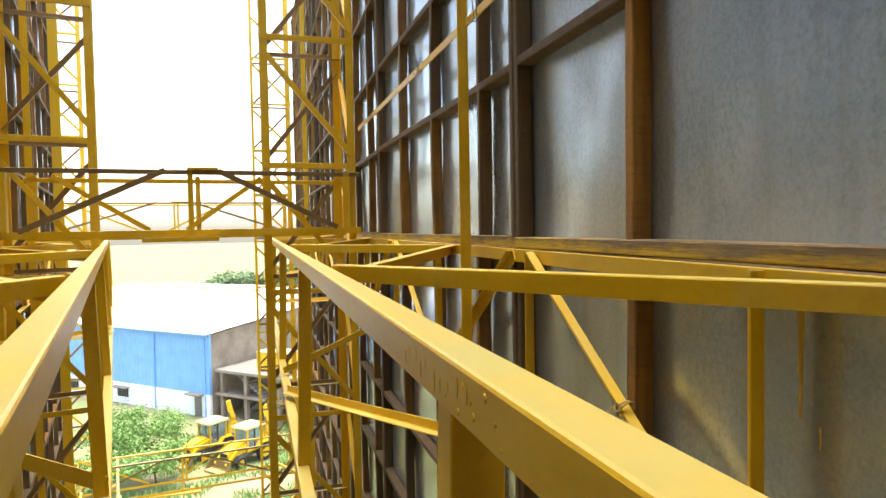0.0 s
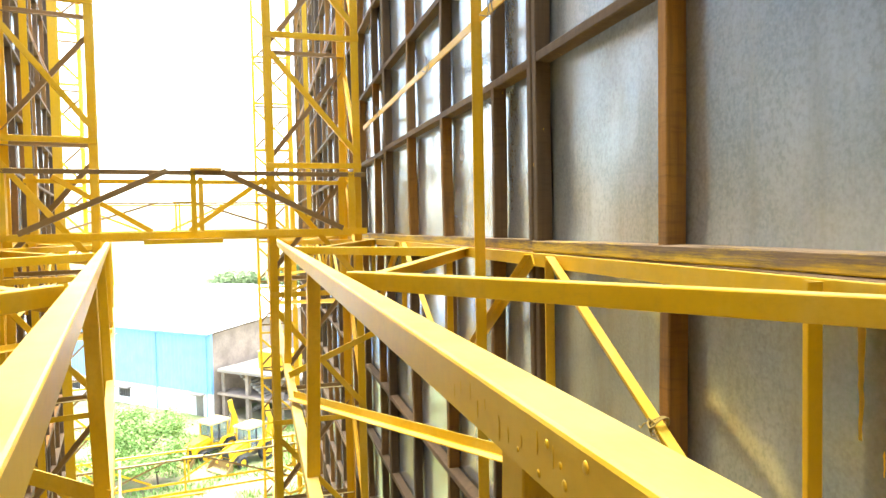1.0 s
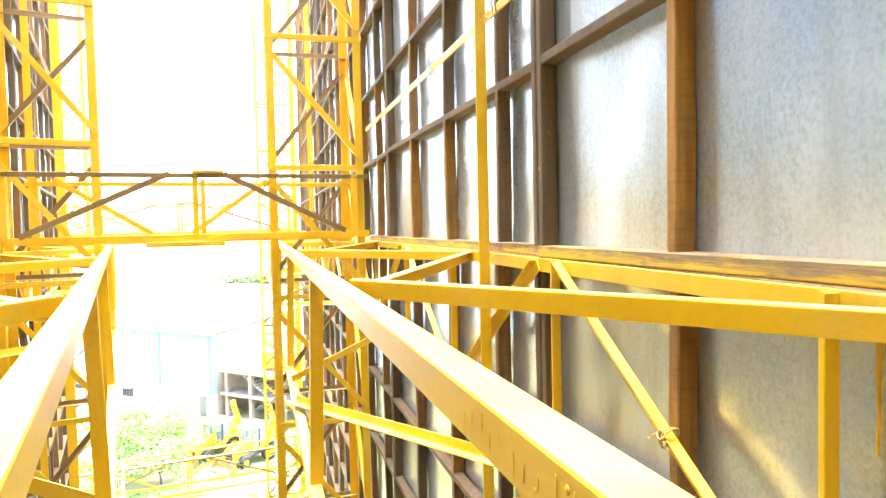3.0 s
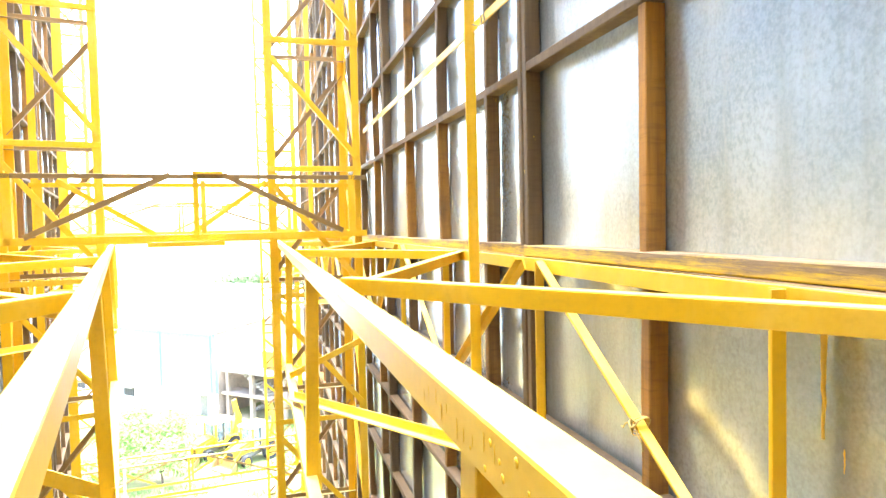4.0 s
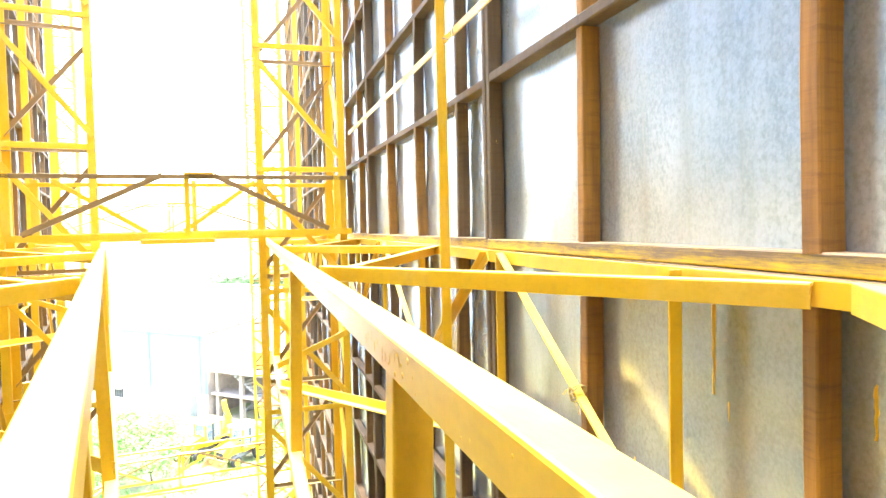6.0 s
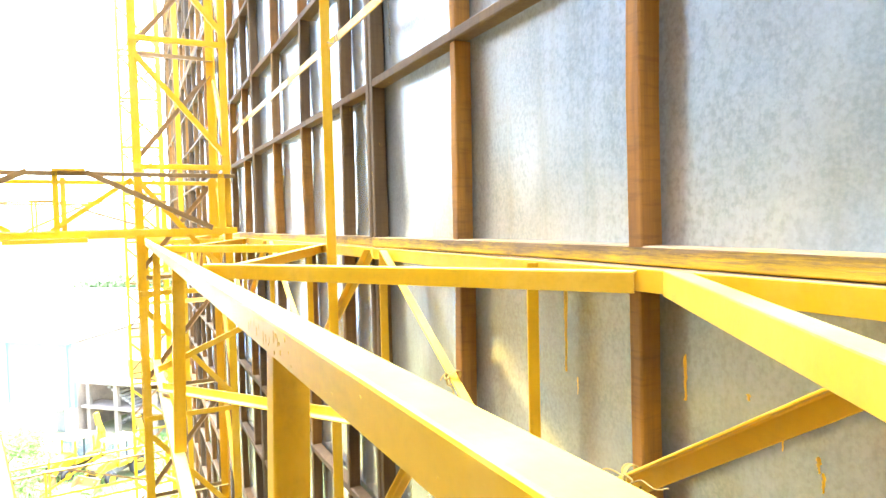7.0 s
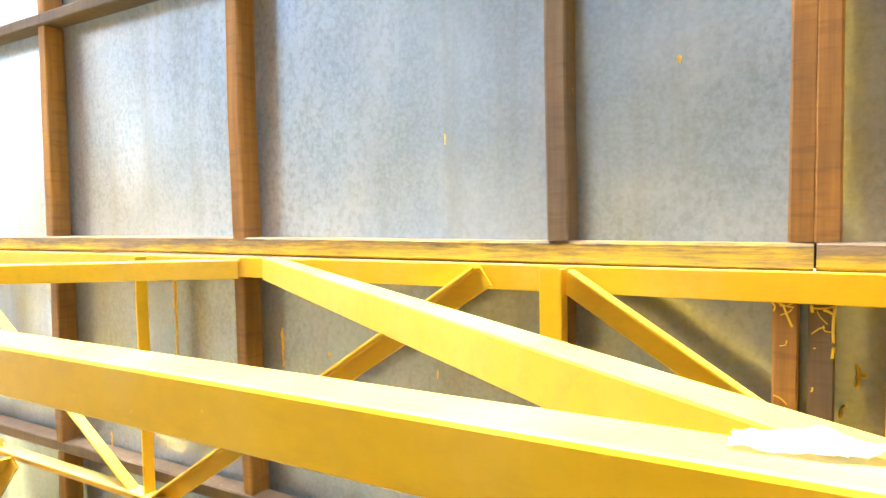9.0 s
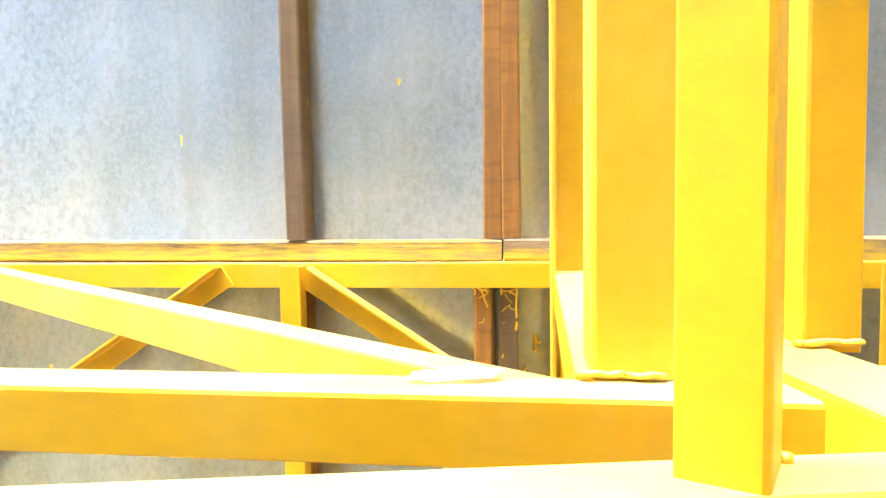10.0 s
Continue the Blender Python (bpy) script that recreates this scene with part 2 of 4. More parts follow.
def timber(name, side, lo, hi, parent, seed, mat=None):
    """A sawn timber between two corners, a little crooked along its length."""
    rnd = random.Random(seed)
    lo, hi = Vector(lo), Vector(hi)
    size = hi - lo
    axis = max(range(3), key=lambda k: size[k])
    n = max(2, int(size[axis] / 0.35))
    mid = (lo + hi) / 2
    bm = bmesh.new()
    others = [k for k in range(3) if k != axis]
    c = 0.003
    rings = []
    ph = [rnd.uniform(0, 6.28) for _ in range(4)]
    for i in range(n + 1):
        s = i / n
        off = [0.0035 * math.sin(ph[j] + s * (3.1 + j)) for j in range(2)]
        ring = []
        for a, b in ((-1, -1), (1, -1), (1, 1), (-1, 1)):
            for da, db in (((0, 1), (1, 0)) if a * b > 0 else ((1, 0), (0, 1))):
                p = Vector()
                p[axis] = lo[axis] + size[axis] * s
                p[others[0]] = mid[others[0]] + a * (size[others[0]] / 2 - c * da) + off[0] + rnd.uniform(-0.0008, 0.0008)
                p[others[1]] = mid[others[1]] + b * (size[others[1]] / 2 - c * db) + off[1] + rnd.uniform(-0.0008, 0.0008)
                ring.append(bm.verts.new(side(p) - side(mid)))
        rings.append(ring)
    for r0, r1 in zip(rings, rings[1:]):
        for i in range(8):
            bm.faces.new((r0[i], r0[(i + 1) % 8], r1[(i + 1) % 8], r1[i]))
    bm.faces.new(rings[0])
    bm.faces.new(rings[-1])
    bmesh.ops.recalc_face_normals(bm, faces=bm.faces[:])
    ob = part(name, bm, mat or TIMBER, parent)
    ob.location = side(mid)
    return ob


def sheet_x(y, z, y0, y1, z0, z1, seed):
    bulge = 0.017 * noise.noise(Vector((seed * 7.3, y * 2.4, z * 1.3))) + 0.006 * noise.noise(Vector((seed * 3.1, y * 8, z * 3))) + 0.0035 * noise.noise(Vector((seed * 1.7, y * 15, z * 3.5)))
    edge = min(1, min(y - y0, y1 - y, z - z0, z1 - z) / 0.08)
    return SHEET_X + 0.001 + (0.005 + bulge * 0.55) * edge


def sheet(side, y0, y1, z0, z1, parent, seed, fine):
    """A thin zinc sheet with dents and slack between the studs."""
    ny, nz = (56, 40) if fine else (30, 24)
    bm = bmesh.new()
    mid = Vector((SHEET_X, (y0 + y1) / 2, (z0 + z1) / 2))
    grid = []
    for layer in (0, 1):
        rows = []
        for j in range(nz + 1):
            row = []
            for i in range(ny + 1):
                y, z = y0 + (y1 - y0) * i / ny, z0 + (z1 - z0) * j / nz
                x = sheet_x(y, z, y0, y1, z0, z1, seed) + 0.0012 * layer
                row.append(bm.verts.new(side((x, y, z)) - side(mid)))
            rows.append(row)
        grid.append(rows)
    for layer, rows in enumerate(grid):
        for j in range(nz):
            for i in range(ny):
                f = (rows[j][i], rows[j][i + 1], rows[j + 1][i + 1], rows[j + 1][i])
                bm.faces.new(f if layer else f[::-1])
    rim = [(0, i) for i in range(ny)] + [(j, ny) for j in range(nz)] + [(nz, i) for i in range(ny, 0, -1)] + [(j, 0) for j in range(nz, 0, -1)]
    for (j, i), (j2, i2) in zip(rim, rim[1:] + rim[:1]):
        bm.faces.new([bm.verts.new(q.co) for q in (grid[0][j][i], grid[0][j2][i2], grid[1][j2][i2], grid[1][j][i])])
    if side is left_side:
        bmesh.ops.reverse_faces(bm, faces=bm.faces[:])
    for f in bm.faces:
        f.smooth = True
    ob = part("sheet", bm, ZINC, parent, "dull galvanised metal sheet, dented and slack")
    ob.location = side(mid)
    return ob


STUD_WOOD = {(0, 0, 0): OLD_TIMBER, (0, 0, 1): SAWN_TIMBER, (0, 0, 2): SAWN_TIMBER, (0, -1, 0): SAWN_TIMBER, (0, -1, 1): SAWN_TIMBER, (0, -1, 2): SAWN_TIMBER}


LEFT_SHIFT = 1.30


def hoarding_panel(side, i, k):
    y0, z0 = i * PANEL + (LEFT_SHIFT if side is left_side else 0), k * ROW
    seed = i * 31 + k * 7 + (500 if side is left_side else 0)
    root = thing("hoarding_panel", "back of a dented galvanised hoarding panel on rough brown timber framing", "hoarding panel", "hoarding panels")
    root.location = side((SHEET_X, y0 + PANEL / 2, z0))
    inv = Matrix.Translation(-root.location)
    kids = []
    gap = 0.0015
    top = ROW - 0.075
    fine = side is right_side and k in (-1, 0) and -1 <= i <= 3
    kids.append(sheet(side, y0, y0 + PANEL, z0 - 0.039, z0 + ROW - 0.041, root, seed, fine))
    # bottom and top rails, end studs, middle studs, cross rails
    kids.append(timber("bottom_rail", side, (-0.003, y0 + gap, z0 - 0.035), (SHEET_X, y0 + PANEL - gap, z0), root, seed + 1, RAIL if k == 0 else TIMBER))
    kids.append(timber("top_rail", side, (0, y0 + gap, z0 + top), (SHEET_X, y0 + PANEL - gap, z0 + top + 0.0395), root, seed + 2))
    # the lower panels' end studs stand a little apart at the joint beside the near tower
    first = 0.021 if (i, k) == (0, -1) else gap
    last = 0.026 if (i, k) == (-1, -1) else 0.032
    for y in (y0 + first, y0 + PANEL - last):
        kids.append(timber("end_stud", side, (0, y, z0), (SHEET_X, y + 0.032 - gap, z0 + top), root, seed + int(y * 10) + 3, OLD_TIMBER if ((i >= 1 or y > y0 + 1) and i >= 0) or ((i, k) == (-1, -1) and y > y0 + 1) else SAWN_TIMBER))
    levels = (0,) + RISE + (top,)
    rnd = random.Random(seed)
    for n, (off, w) in enumerate(STUDS):
        off += 0.0 if (i, k) in ((0, 0), (0, -1)) else -0.028 + rnd.uniform(-0.012, 0.03) + (0.05 if n == 0 else 0)
        w += rnd.uniform(-0.004, 0.006)
        for j in range(4):
            lo = levels[j] + (0.030 if j else 0)
            kids.append(timber("stud", side, (0.001, y0 + off - w / 2, z0 + lo), (SHEET_X, y0 + off + w / 2, z0 + levels[j + 1]), root, seed + n * 5 + j, STUD_WOOD.get((i, k, n))))
    for j, h in enumerate(RISE):
        kids.append(timber("cross_rail", side, (0.0, y0 + 0.032, z0 + h), (SHEET_X, y0 + PANEL - 0.032, z0 + h + 0.030), root, seed + 40 + j, OLD_TIMBER))
    for o in kids:
        o.location = o.location - root.location
    return root


for side in (right_side, left_side):
    # Panels at i = -3, -2 are unseen, added to shade the near end.
    for i in range(-3, 6 if side is right_side else 4):
        # Rows k = -5 and 2 lie out of view, added to block light.
        for k in range(-5, 3 if i <= 0 else 2):
            hoarding_panel(side, i, k)


# ---- steelwork ----
def steel(side, parent):
    """Returns a function that lays an angle in the coordinates of one side, in a parent at the origin."""
    def lay(name, p0, p1, u, v, a=0.045, b=None, t=0.006, mat=None, label=""):
        return steel_angle(name, side(p0), side(p1), way(side, u), way(side, v), parent, a, b, t, mat, label)
    return lay


X_IN, Z_TOP, Z_WALL = -0.686, -0.059, -0.038
NEAR, FAR = -3.2, 14.4


def box_girder(side, lower):
    g = thing("box_girder", "long yellow painted box girder of welded steel angles behind a hoarding", "girder", "box girders")
    lay = steel(side, g)
    dz = lower
    lay("top_chord", (X_IN, NEAR, Z_TOP + dz), (X_IN, FAR, Z_TOP + dz), (1, 0, 0), (0, 0, -1), 0.040, 0.043)
    lay("wall_chord", (-0.010, NEAR, Z_WALL + dz), (-0.010, FAR, Z_WALL + dz), (1, 0, 0), (0, 0, -1), 0.009, 0.042, 0.004)
    lay("bottom_chord", (X_IN - 0.02, -0.1, -0.835 + dz), (X_IN - 0.02, FAR, -0.835 + dz), (1, 0, 0), (0, 0, -1), 0.045, 0.045)
    lay("bottom_wall_chord", (-0.012, NEAR, -0.597 + dz), (-0.012, FAR, -0.597 + dz), (-1, 0, 0), (0, 0, -1), 0.040, 0.040)
    # zigzag on top
    y = -3.3
    while y < FAR - 1.2:
        if y > 0 or y < -2:
            lay("brace", (-0.028, y + 0.03, -0.042 + dz), (X_IN + 0.043, y + 1.10, -0.052 + dz), (0, 0, -1), (0, 1, 0), 0.040, 0.034, 0.005)
        lay("brace", (-0.014, y - 0.027, -0.038 + dz), (X_IN + 0.043, y - 1.055, -0.070 + dz), (0, 0, -1), (0, -1, 0), 0.045, 0.034, 0.005)
        y += 2.15
    # wall truss: uprights and diagonals
    y = 0.36 - 3.88
    while y < FAR - 2:
        lay("upright", (-0.014, y - 0.033, -0.042 + dz), (-0.014, y - 0.033, -0.66 + dz), (0, 1, 0), (-1, 0, 0), 0.045, 0.030, 0.005)
        lay("upright", (-0.014, y + 0.982, -0.042 + dz), (-0.014, y + 0.982, -0.66 + dz), (0, 1, 0), (-1, 0, 0), 0.036, 0.030, 0.005)
        lay("diagonal", (-0.018, y + 0.115, -0.040 + dz), (-0.018, y + 1.00, -0.62 + dz), (0, -0.5, -0.8), (-1, 0, 0), 0.040, 0.028, 0.005)
        lay("diagonal", (-0.018, y - 0.045, -0.042 + dz), (-0.018, y - 0.93, -0.615 + dz), (0, 0.5, -0.8), (-1, 0, 0), 0.040, 0.028, 0.005)
        y += 1.94
    # inner uprights and the lower zigzag
    for y in (0.95, 2.85, 4.85, 7.2, 8.9, 10.1, 12.3):
        lay("upright", (X_IN + 0.006, y, Z_TOP - 0.012 + dz), (X_IN - 0.014, y, -0.832 + dz), (1, 0, 0), (0, 1, 0), 0.046, 0.040)
    for y in (2.0, 6.2, 10.4) if side is right_side else (0.6, 4.8, 9.0):
        lay("lower_brace", (-0.03, y, -0.612 + dz), (X_IN, y + 1.9, -0.82 + dz), (0, 0, 1), (0, -1, 0), 0.04, 0.04, 0.005)
        lay("lower_brace", (-0.046, y - 0.08, -0.605 + dz), (-0.046, y + 0.62, -1.34 + dz), (0, -0.7, -0.7), (-1, 0, 0), 0.04, 0.03, 0.005)
        near_y, deep = (y + 2.35, 0.04) if side is right_side else (y + 2.25, 0.055)
        lay("lower_brace", (-0.03, y + 2.6, -0.60 + dz), (X_IN, near_y, -0.82 + dz), (0, 0, 1), (0, 1, 0), deep, 0.03, 0.005)
    return g


girders = [box_girder(side, lower) for side in (right_side, left_side) for lower in (0.0, -4.3)]
def chord_lump(name, y, z, r, tall, label):
    """A blister or a run in the paint on the near chord's upright face, flat at the back."""
    bm = bmesh.new()
    bmesh.ops.create_icosphere(bm, subdivisions=2, radius=1.0)
    for v in bm.verts:
        drop = 1.0 + 0.35 * (v.co.z < 0)
        v.co = Vector((v.co.x * min(r * 0.35, 0.0008), v.co.y * r * (1.0 - 0.25 * v.co.z), v.co.z * r * tall * drop))
    for f in bm.faces:
        f.smooth = True
    lump = part(name, bm, YELLOW, girders[0], label)
    lump.location = (X_IN - 0.0003, y, z)


rnd = random.Random(21)
for y, z, r in ((0.858, -0.069, 0.0032), (0.882, -0.088, 0.0030), (0.904, -0.072, 0.0026), (0.916, -0.094, 0.0024), (0.887, -0.079, 0.0020), (0.840, -0.081, 0.0016), (0.948, -0.090, 0.0016), (0.83, -0.094, 0.0014)):
    chord_lump("paint_blister", y, z, r, 1.0, "blister in the yellow paint")
for k in range(10):
    chord_lump("paint_run", 0.90 + 0.19 * k / 9 + rnd.uniform(-0.006, 0.006), -0.078 + rnd.uniform(-0.008, 0.006), rnd.uniform(0.0008, 0.0012), rnd.uniform(4, 8), "thin run in the yellow paint")
for k in range(6):
    chord_lump("paint_blister", rnd.uniform(0.1, 0.75), Z_TOP - rnd.uniform(0.008, 0.036), rnd.uniform(0.0008, 0.0014), 1.0, "blister in the yellow paint")


def tower(side, y, lift, x0, x1, deep, flip):
    g = thing("lattice_tower", "tall yellow painted lattice tower of crossed steel angles", "tower", "lattice towers")
    lay = steel(side, g)
    y1 = y + deep
    lo, hi = GROUND - 0.2, 5.0
    lay("post", (x0, y, lo), (x0, y, hi), (-1, 0, 0), (0, 1, 0), 0.055, 0.06, 0.007)
    lay("post", (x0, y1, lo), (x0, y1, hi), (-1, 0, 0), (0, -1, 0), 0.065, 0.06, 0.007)
    lay("post", (x1, y, lo), (x1, y, hi), (1, 0, 0), (0, 1, 0), 0.052, 0.06, 0.007)
    lay("post", (x1, y1, lo), (x1, y1, hi), (1, 0, 0), (0, -1, 0), 0.050, 0.06, 0.007)
    z = 0.47 + lift - 0.90 * 20
    while z < hi - 1.0:
        f0, f1 = (z + 0.08, z + 0.78) if not flip else (z + 0.78, z + 0.08)
        b0, b1 = (z + 0.84, z + 0.10) if not flip else (z + 0.12, z + 0.80)
        lay("strut", (x0, y - 0.003, z), (x1, y - 0.003, z), (0, 0, 1), (0, 1, 0), 0.038, 0.03, 0.005)
        lay("lacing", (x1 + 0.03, y - 0.006, f1), (x0 - 0.03, y - 0.006, f0), (0, 0, 1), (0, 1, 0), 0.038, 0.03, 0.005)
        # back-face members take the darker brown, their backlit shade put into the colour
        lay("strut", (x0, y1 + 0.003, z + (0.02 if flip else 0.06)), (x1, y1 + 0.003, z + (0.02 if flip else 0.06)), (0, 0, 1), (0, -1, 0), 0.038, 0.03, 0.005, BROWN_AND_BACKLIT)
        lay("lacing", (x1 + 0.03, y1 + 0.006, b1), (x0 - 0.03, y1 + 0.006, b0), (0, 0, 1), (0, -1, 0), 0.038, 0.03, 0.005, BROWN_AND_BACKLIT)
        lay("lacing", (x0 + 0.006, y + 0.02, z), (x0 + 0.006, y1 - 0.02, z + 0.8), (0, 0, 1), (-1, 0, 0), 0.036, 0.03, 0.005)
        z += 0.90
    return g


tower(right_side, 5.15, 0.0, -0.12, -0.77, 0.72, False)
tower(right_side, 13.6, 0.2, -0.12, -0.87, 0.70, False)
tower(left_side, 5.35, 0.16, -0.05, -0.655, 0.45, True)
tower(left_side, 13.6, 0.35, 0.42, -0.30, 0.70, True)


def cross_girder(y, z0, z1, beyond=0.0):
    g = thing("cross_girder", "yellow painted lattice cross girder spanning between two towers", "girder", "cross girders")
    a, b = right_side((-0.09, y - 0.01, 0)), left_side((-0.09 + beyond, y - 0.01, 0))
    d = (b - a).normalized()
    up, back = Vector((0, 0, 1)), Vector((0, 1, 0))

    def at(s, z, off=0.0):
        return a + (b - a) * s + Vector((0, off, z))

    for off, zz in ((0.0, 0), (0.58, -0.02)):
        dull = BROWN_AND_BACKLIT if off == 0 else YELLOW
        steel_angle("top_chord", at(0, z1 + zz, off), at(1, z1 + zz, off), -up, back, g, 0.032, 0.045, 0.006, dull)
        steel_angle("bottom_chord", at(0, z0 + zz, off), at(1, z0 + zz, off), up, back, g, 0.045, 0.045)
        steel_angle("upright", at(0.5, z0, off), at(0.5, z1, off), d, back, g, 0.035)
        for s in (0.035, 0.965):
            steel_angle("upright", at(s, z0, off), at(s, z1, off), d, back, g, 0.05)
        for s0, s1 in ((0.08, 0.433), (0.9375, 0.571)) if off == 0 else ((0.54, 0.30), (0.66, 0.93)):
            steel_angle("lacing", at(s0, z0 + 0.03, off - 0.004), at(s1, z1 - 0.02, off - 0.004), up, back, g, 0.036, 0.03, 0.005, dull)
    for name, s0, s1, za, zb in (("splice_plate", 0.432, 0.64, z0 - 0.034, z0 - 0.004), ("gusset", 0.43, 0.515, z1 + 0.002, z1 + 0.016)):
        bm = bmesh.new()
        p, q = at(s0, za), at(s1, za)
        box(bm, (q.x, q.y - 0.012, za), (p.x, p.y + 0.05, zb))
        part(name, bm, YELLOW, g)
    return g


cross_girder(5.13, 0.0, 0.44)
cross_girder(13.58, 0.0, 0.566, 0.5)
cross_girder(13.58, -4.91, -4.25, 0.5)


def side_post():
    """The single upright that stands before the hoarding between two towers, with the flat rail tied to it."""
    g = thing("upright_post", "slender yellow painted steel angle post standing before the hoarding", "post")
    steel_angle("post", (-0.045, 2.765, GROUND - 0.1), (-0.045, 2.765, 4.6), (-1, 0, 0), (0, 1, 0), g, 0.042, 0.035)
    for side, x, y, wide in ((right_side, -0.05, 10.4, 0.07), (left_side, -0.10, 9.6, 0.11), (left_side, -0.06, 7.2, 0.06)):
        h = thing("upright_post", "yellow painted steel post standing at the hoarding's framing", "post")
        steel(side, h)("post", (x, y, GROUND - 0.1), (x, y, 4.6), (-1, 0, 0), (0, 1, 0), wide, 0.05)
    r = thing("tie_rail", "pale yellow flat bar tied along the hoarding with wire", "rail")
    bm = bmesh.new()
    box(bm, (-0.055, -0.1, 0.782), (-0.049, 5.4, 0.812))
    part("flat_bar", bm, YELLOW, r)
    for y in (3.45, 2.62, 4.75):
        part("wire_tie", wire([(-0.06, y, 0.777), (-0.066, y - 0.01, 0.80), (-0.06, y - 0.02, 0.825), (-0.045, y - 0.01, 0.82), (-0.046, y + 0.02, 0.775), (-0.06, y + 0.04, 0.77), (-0.075, y + 0.09, 0.79)], 0.0018), DARKSTEEL, r)
        part("wire_tie", wire([(-0.06, y + 0.03, 0.777), (-0.07, y + 0.02, 0.83), (-0.06, y + 0.05, 0.85), (-0.05, y + 0.07, 0.81), (-0.06, y + 0.05, 0.775)], 0.0018), DARKSTEEL, r)


def wire(points, radius, sides=6):
    """A smooth thin tube through the points."""
    pts = [Vector(p) for p in points]
    fine = []
    for i in range(len(pts) - 1):
        a, b, c, d = pts[max(i - 1, 0)], pts[i], pts[i + 1], pts[min(i + 2, len(pts) - 1)]
        for k in range(5):
            t = k / 5
            fine.append(0.5 * (2 * b + (c - a) * t + (2 * a - 5 * b + 4 * c - d) * t * t + (3 * b - a - 3 * c + d) * t ** 3))
    fine.append(pts[-1])
    bm = bmesh.new()
    rings = []
    for i, p in enumerate(fine):
        d = (fine[min(i + 1, len(fine) - 1)] - fine[max(i - 1, 0)]).normalized()
        u = d.cross(Vector((0.3, 0.5, 0.81))).normalized()
        v = d.cross(u)
        rings.append([bm.verts.new(p + (u * math.cos(6.2832 * k / sides) + v * math.sin(6.2832 * k / sides)) * radius) for k in range(sides)])
    for r0, r1 in zip(rings, rings[1:]):
        for k in range(sides):
            bm.faces.new((r0[k], r0[(k + 1) % sides], r1[(k + 1) % sides], r1[k]))
    bm.faces.new(rings[0][::-1])
    bm.faces.new(rings[-1])
    bmesh.ops.recalc_face_normals(bm, faces=bm.faces[:])
    for f in bm.faces:
        f.smooth = True
    return bm


side_post()


# ---- the near tower, where the two girders meet ----
def weld(p0, p1, parent, r=0.006, seed=1):
    rnd = random.Random(seed)
    p0, p1 = Vector(p0), Vector(p1)
    n = 9
    pts = [p0.lerp(p1, i / n) + Vector([rnd.uniform(-0.002, 0.002) for _ in range(3)]) for i in range(n + 1)]
    bead = wire(pts, r, 8)
    for v in bead.verts:
        v.co.z = pts[0].z + (v.co.z - pts[0].z) * (0.55 if abs(p1.z - p0.z) < 0.01 else 1.0)
    return part("weld", bead, YELLOW, parent, "lumpy painted weld bead")


near = thing("near_tower", "yellow painted tower of heavy welded steel angles at the girders' joint", "tower")
BASE = Z_TOP + 0.001
steel_angle("post", (-0.649, -0.0755, BASE), (-0.649, -0.0755, 4.8), (0, -1, 0), (1, 0, 0), near, 0.052, 0.05, 0.007)
steel_angle("post", (-0.060, -0.073, GROUND - 0.1), (-0.060, -0.073, 4.8), (0, -1, 0), (-1, 0, 0), near, 0.056, 0.055, 0.007)
steel_angle("post", (-0.8046, -0.123, GROUND - 0.1), (-0.8046, -0.123, 4.8), (0.43, 0.9, 0), (0.9, -0.43, 0), near, 0.034, 0.038, 0.005)
steel_angle("post", (-0.565, -0.229, -0.058), (-0.565, -0.229, 4.8), (0, -1, 0), (1, 0, 0), near, 0.04, 0.05, 0.007)
steel_angle("strut", (-0.64, -0.185, -0.052), (-1.36, -0.308, -0.052), (0, -1, 0), (0, 0, -1), near, 0.07, 0.075, 0.008)
steel_angle("strut", (-0.50, -0.162, -0.054), (-0.64, -0.185, -0.054), (0, -1, 0), (0, 0, -1), near, 0.07, 0.075, 0.008)
steel_angle("strut", (-0.02, -0.079, -0.046), (-0.645, -0.066, -0.056), (0, -1, 0), (0, 0, -1), near, 0.045, 0.05, 0.006)
for zz in (-0.9, -1.9, 1.1, 2.1, 3.2):
    steel_angle("strut", (-0.06, -0.07, zz), (-0.815, -0.075, zz), (0, -1, 0), (0, 0, -1), near, 0.045, 0.045, 0.006)
    if zz > 0:
        steel_angle("lacing", (-0.07, -0.066, zz + 0.06), (-0.64, -0.066, zz + 0.9), (0, 0, 1), (0, 1, 0), near, 0.04, 0.03, 0.005)
bm = bmesh.new()
box(bm, (-0.122, -0.128, -0.30), (-0.116, -0.086, -0.128))
part("gusset", bm, YELLOW, near, "pale painted gusset plate")
weld((-0.650, -0.070, BASE + 0.004), (-0.650, -0.118, BASE + 0.004), near, 0.0035, 2)
weld((-0.570, -0.224, -0.050), (-0.570, -0.266, -0.050), near, 0.0045, 3)
weld((-0.7705, -0.1405, -0.21), (-0.7705, -0.1405, -0.055), near, 0.0036, 4)
weld((-0.7690, -0.1415, -0.115), (-0.7695, -0.1415, -0.062), near, 0.0052, 5)

# ---- small things on the steelwork ----
rope = thing("rope_tie", "frayed straw-coloured rope knotted round a yellow diagonal", "rope", "rope ties")
def rope_ring(c, k, way_y=1):
    """A turn of rope drawn tight round a diagonal of the wall truss."""
    pts = []
    for q in range(9):
        a = 6.2832 * q / 8
        out, across = math.cos(a), math.sin(a)
        pts.append((c[0] + 0.021 * out, c[1] + way_y * 0.54 * (0.020 + 0.026 * across) - 0.004 * k, c[2] - 0.84 * (0.020 + 0.026 * across) - 0.003 * k + 0.004 * math.sin(a + k)))
    return wire(pts, 0.0019)


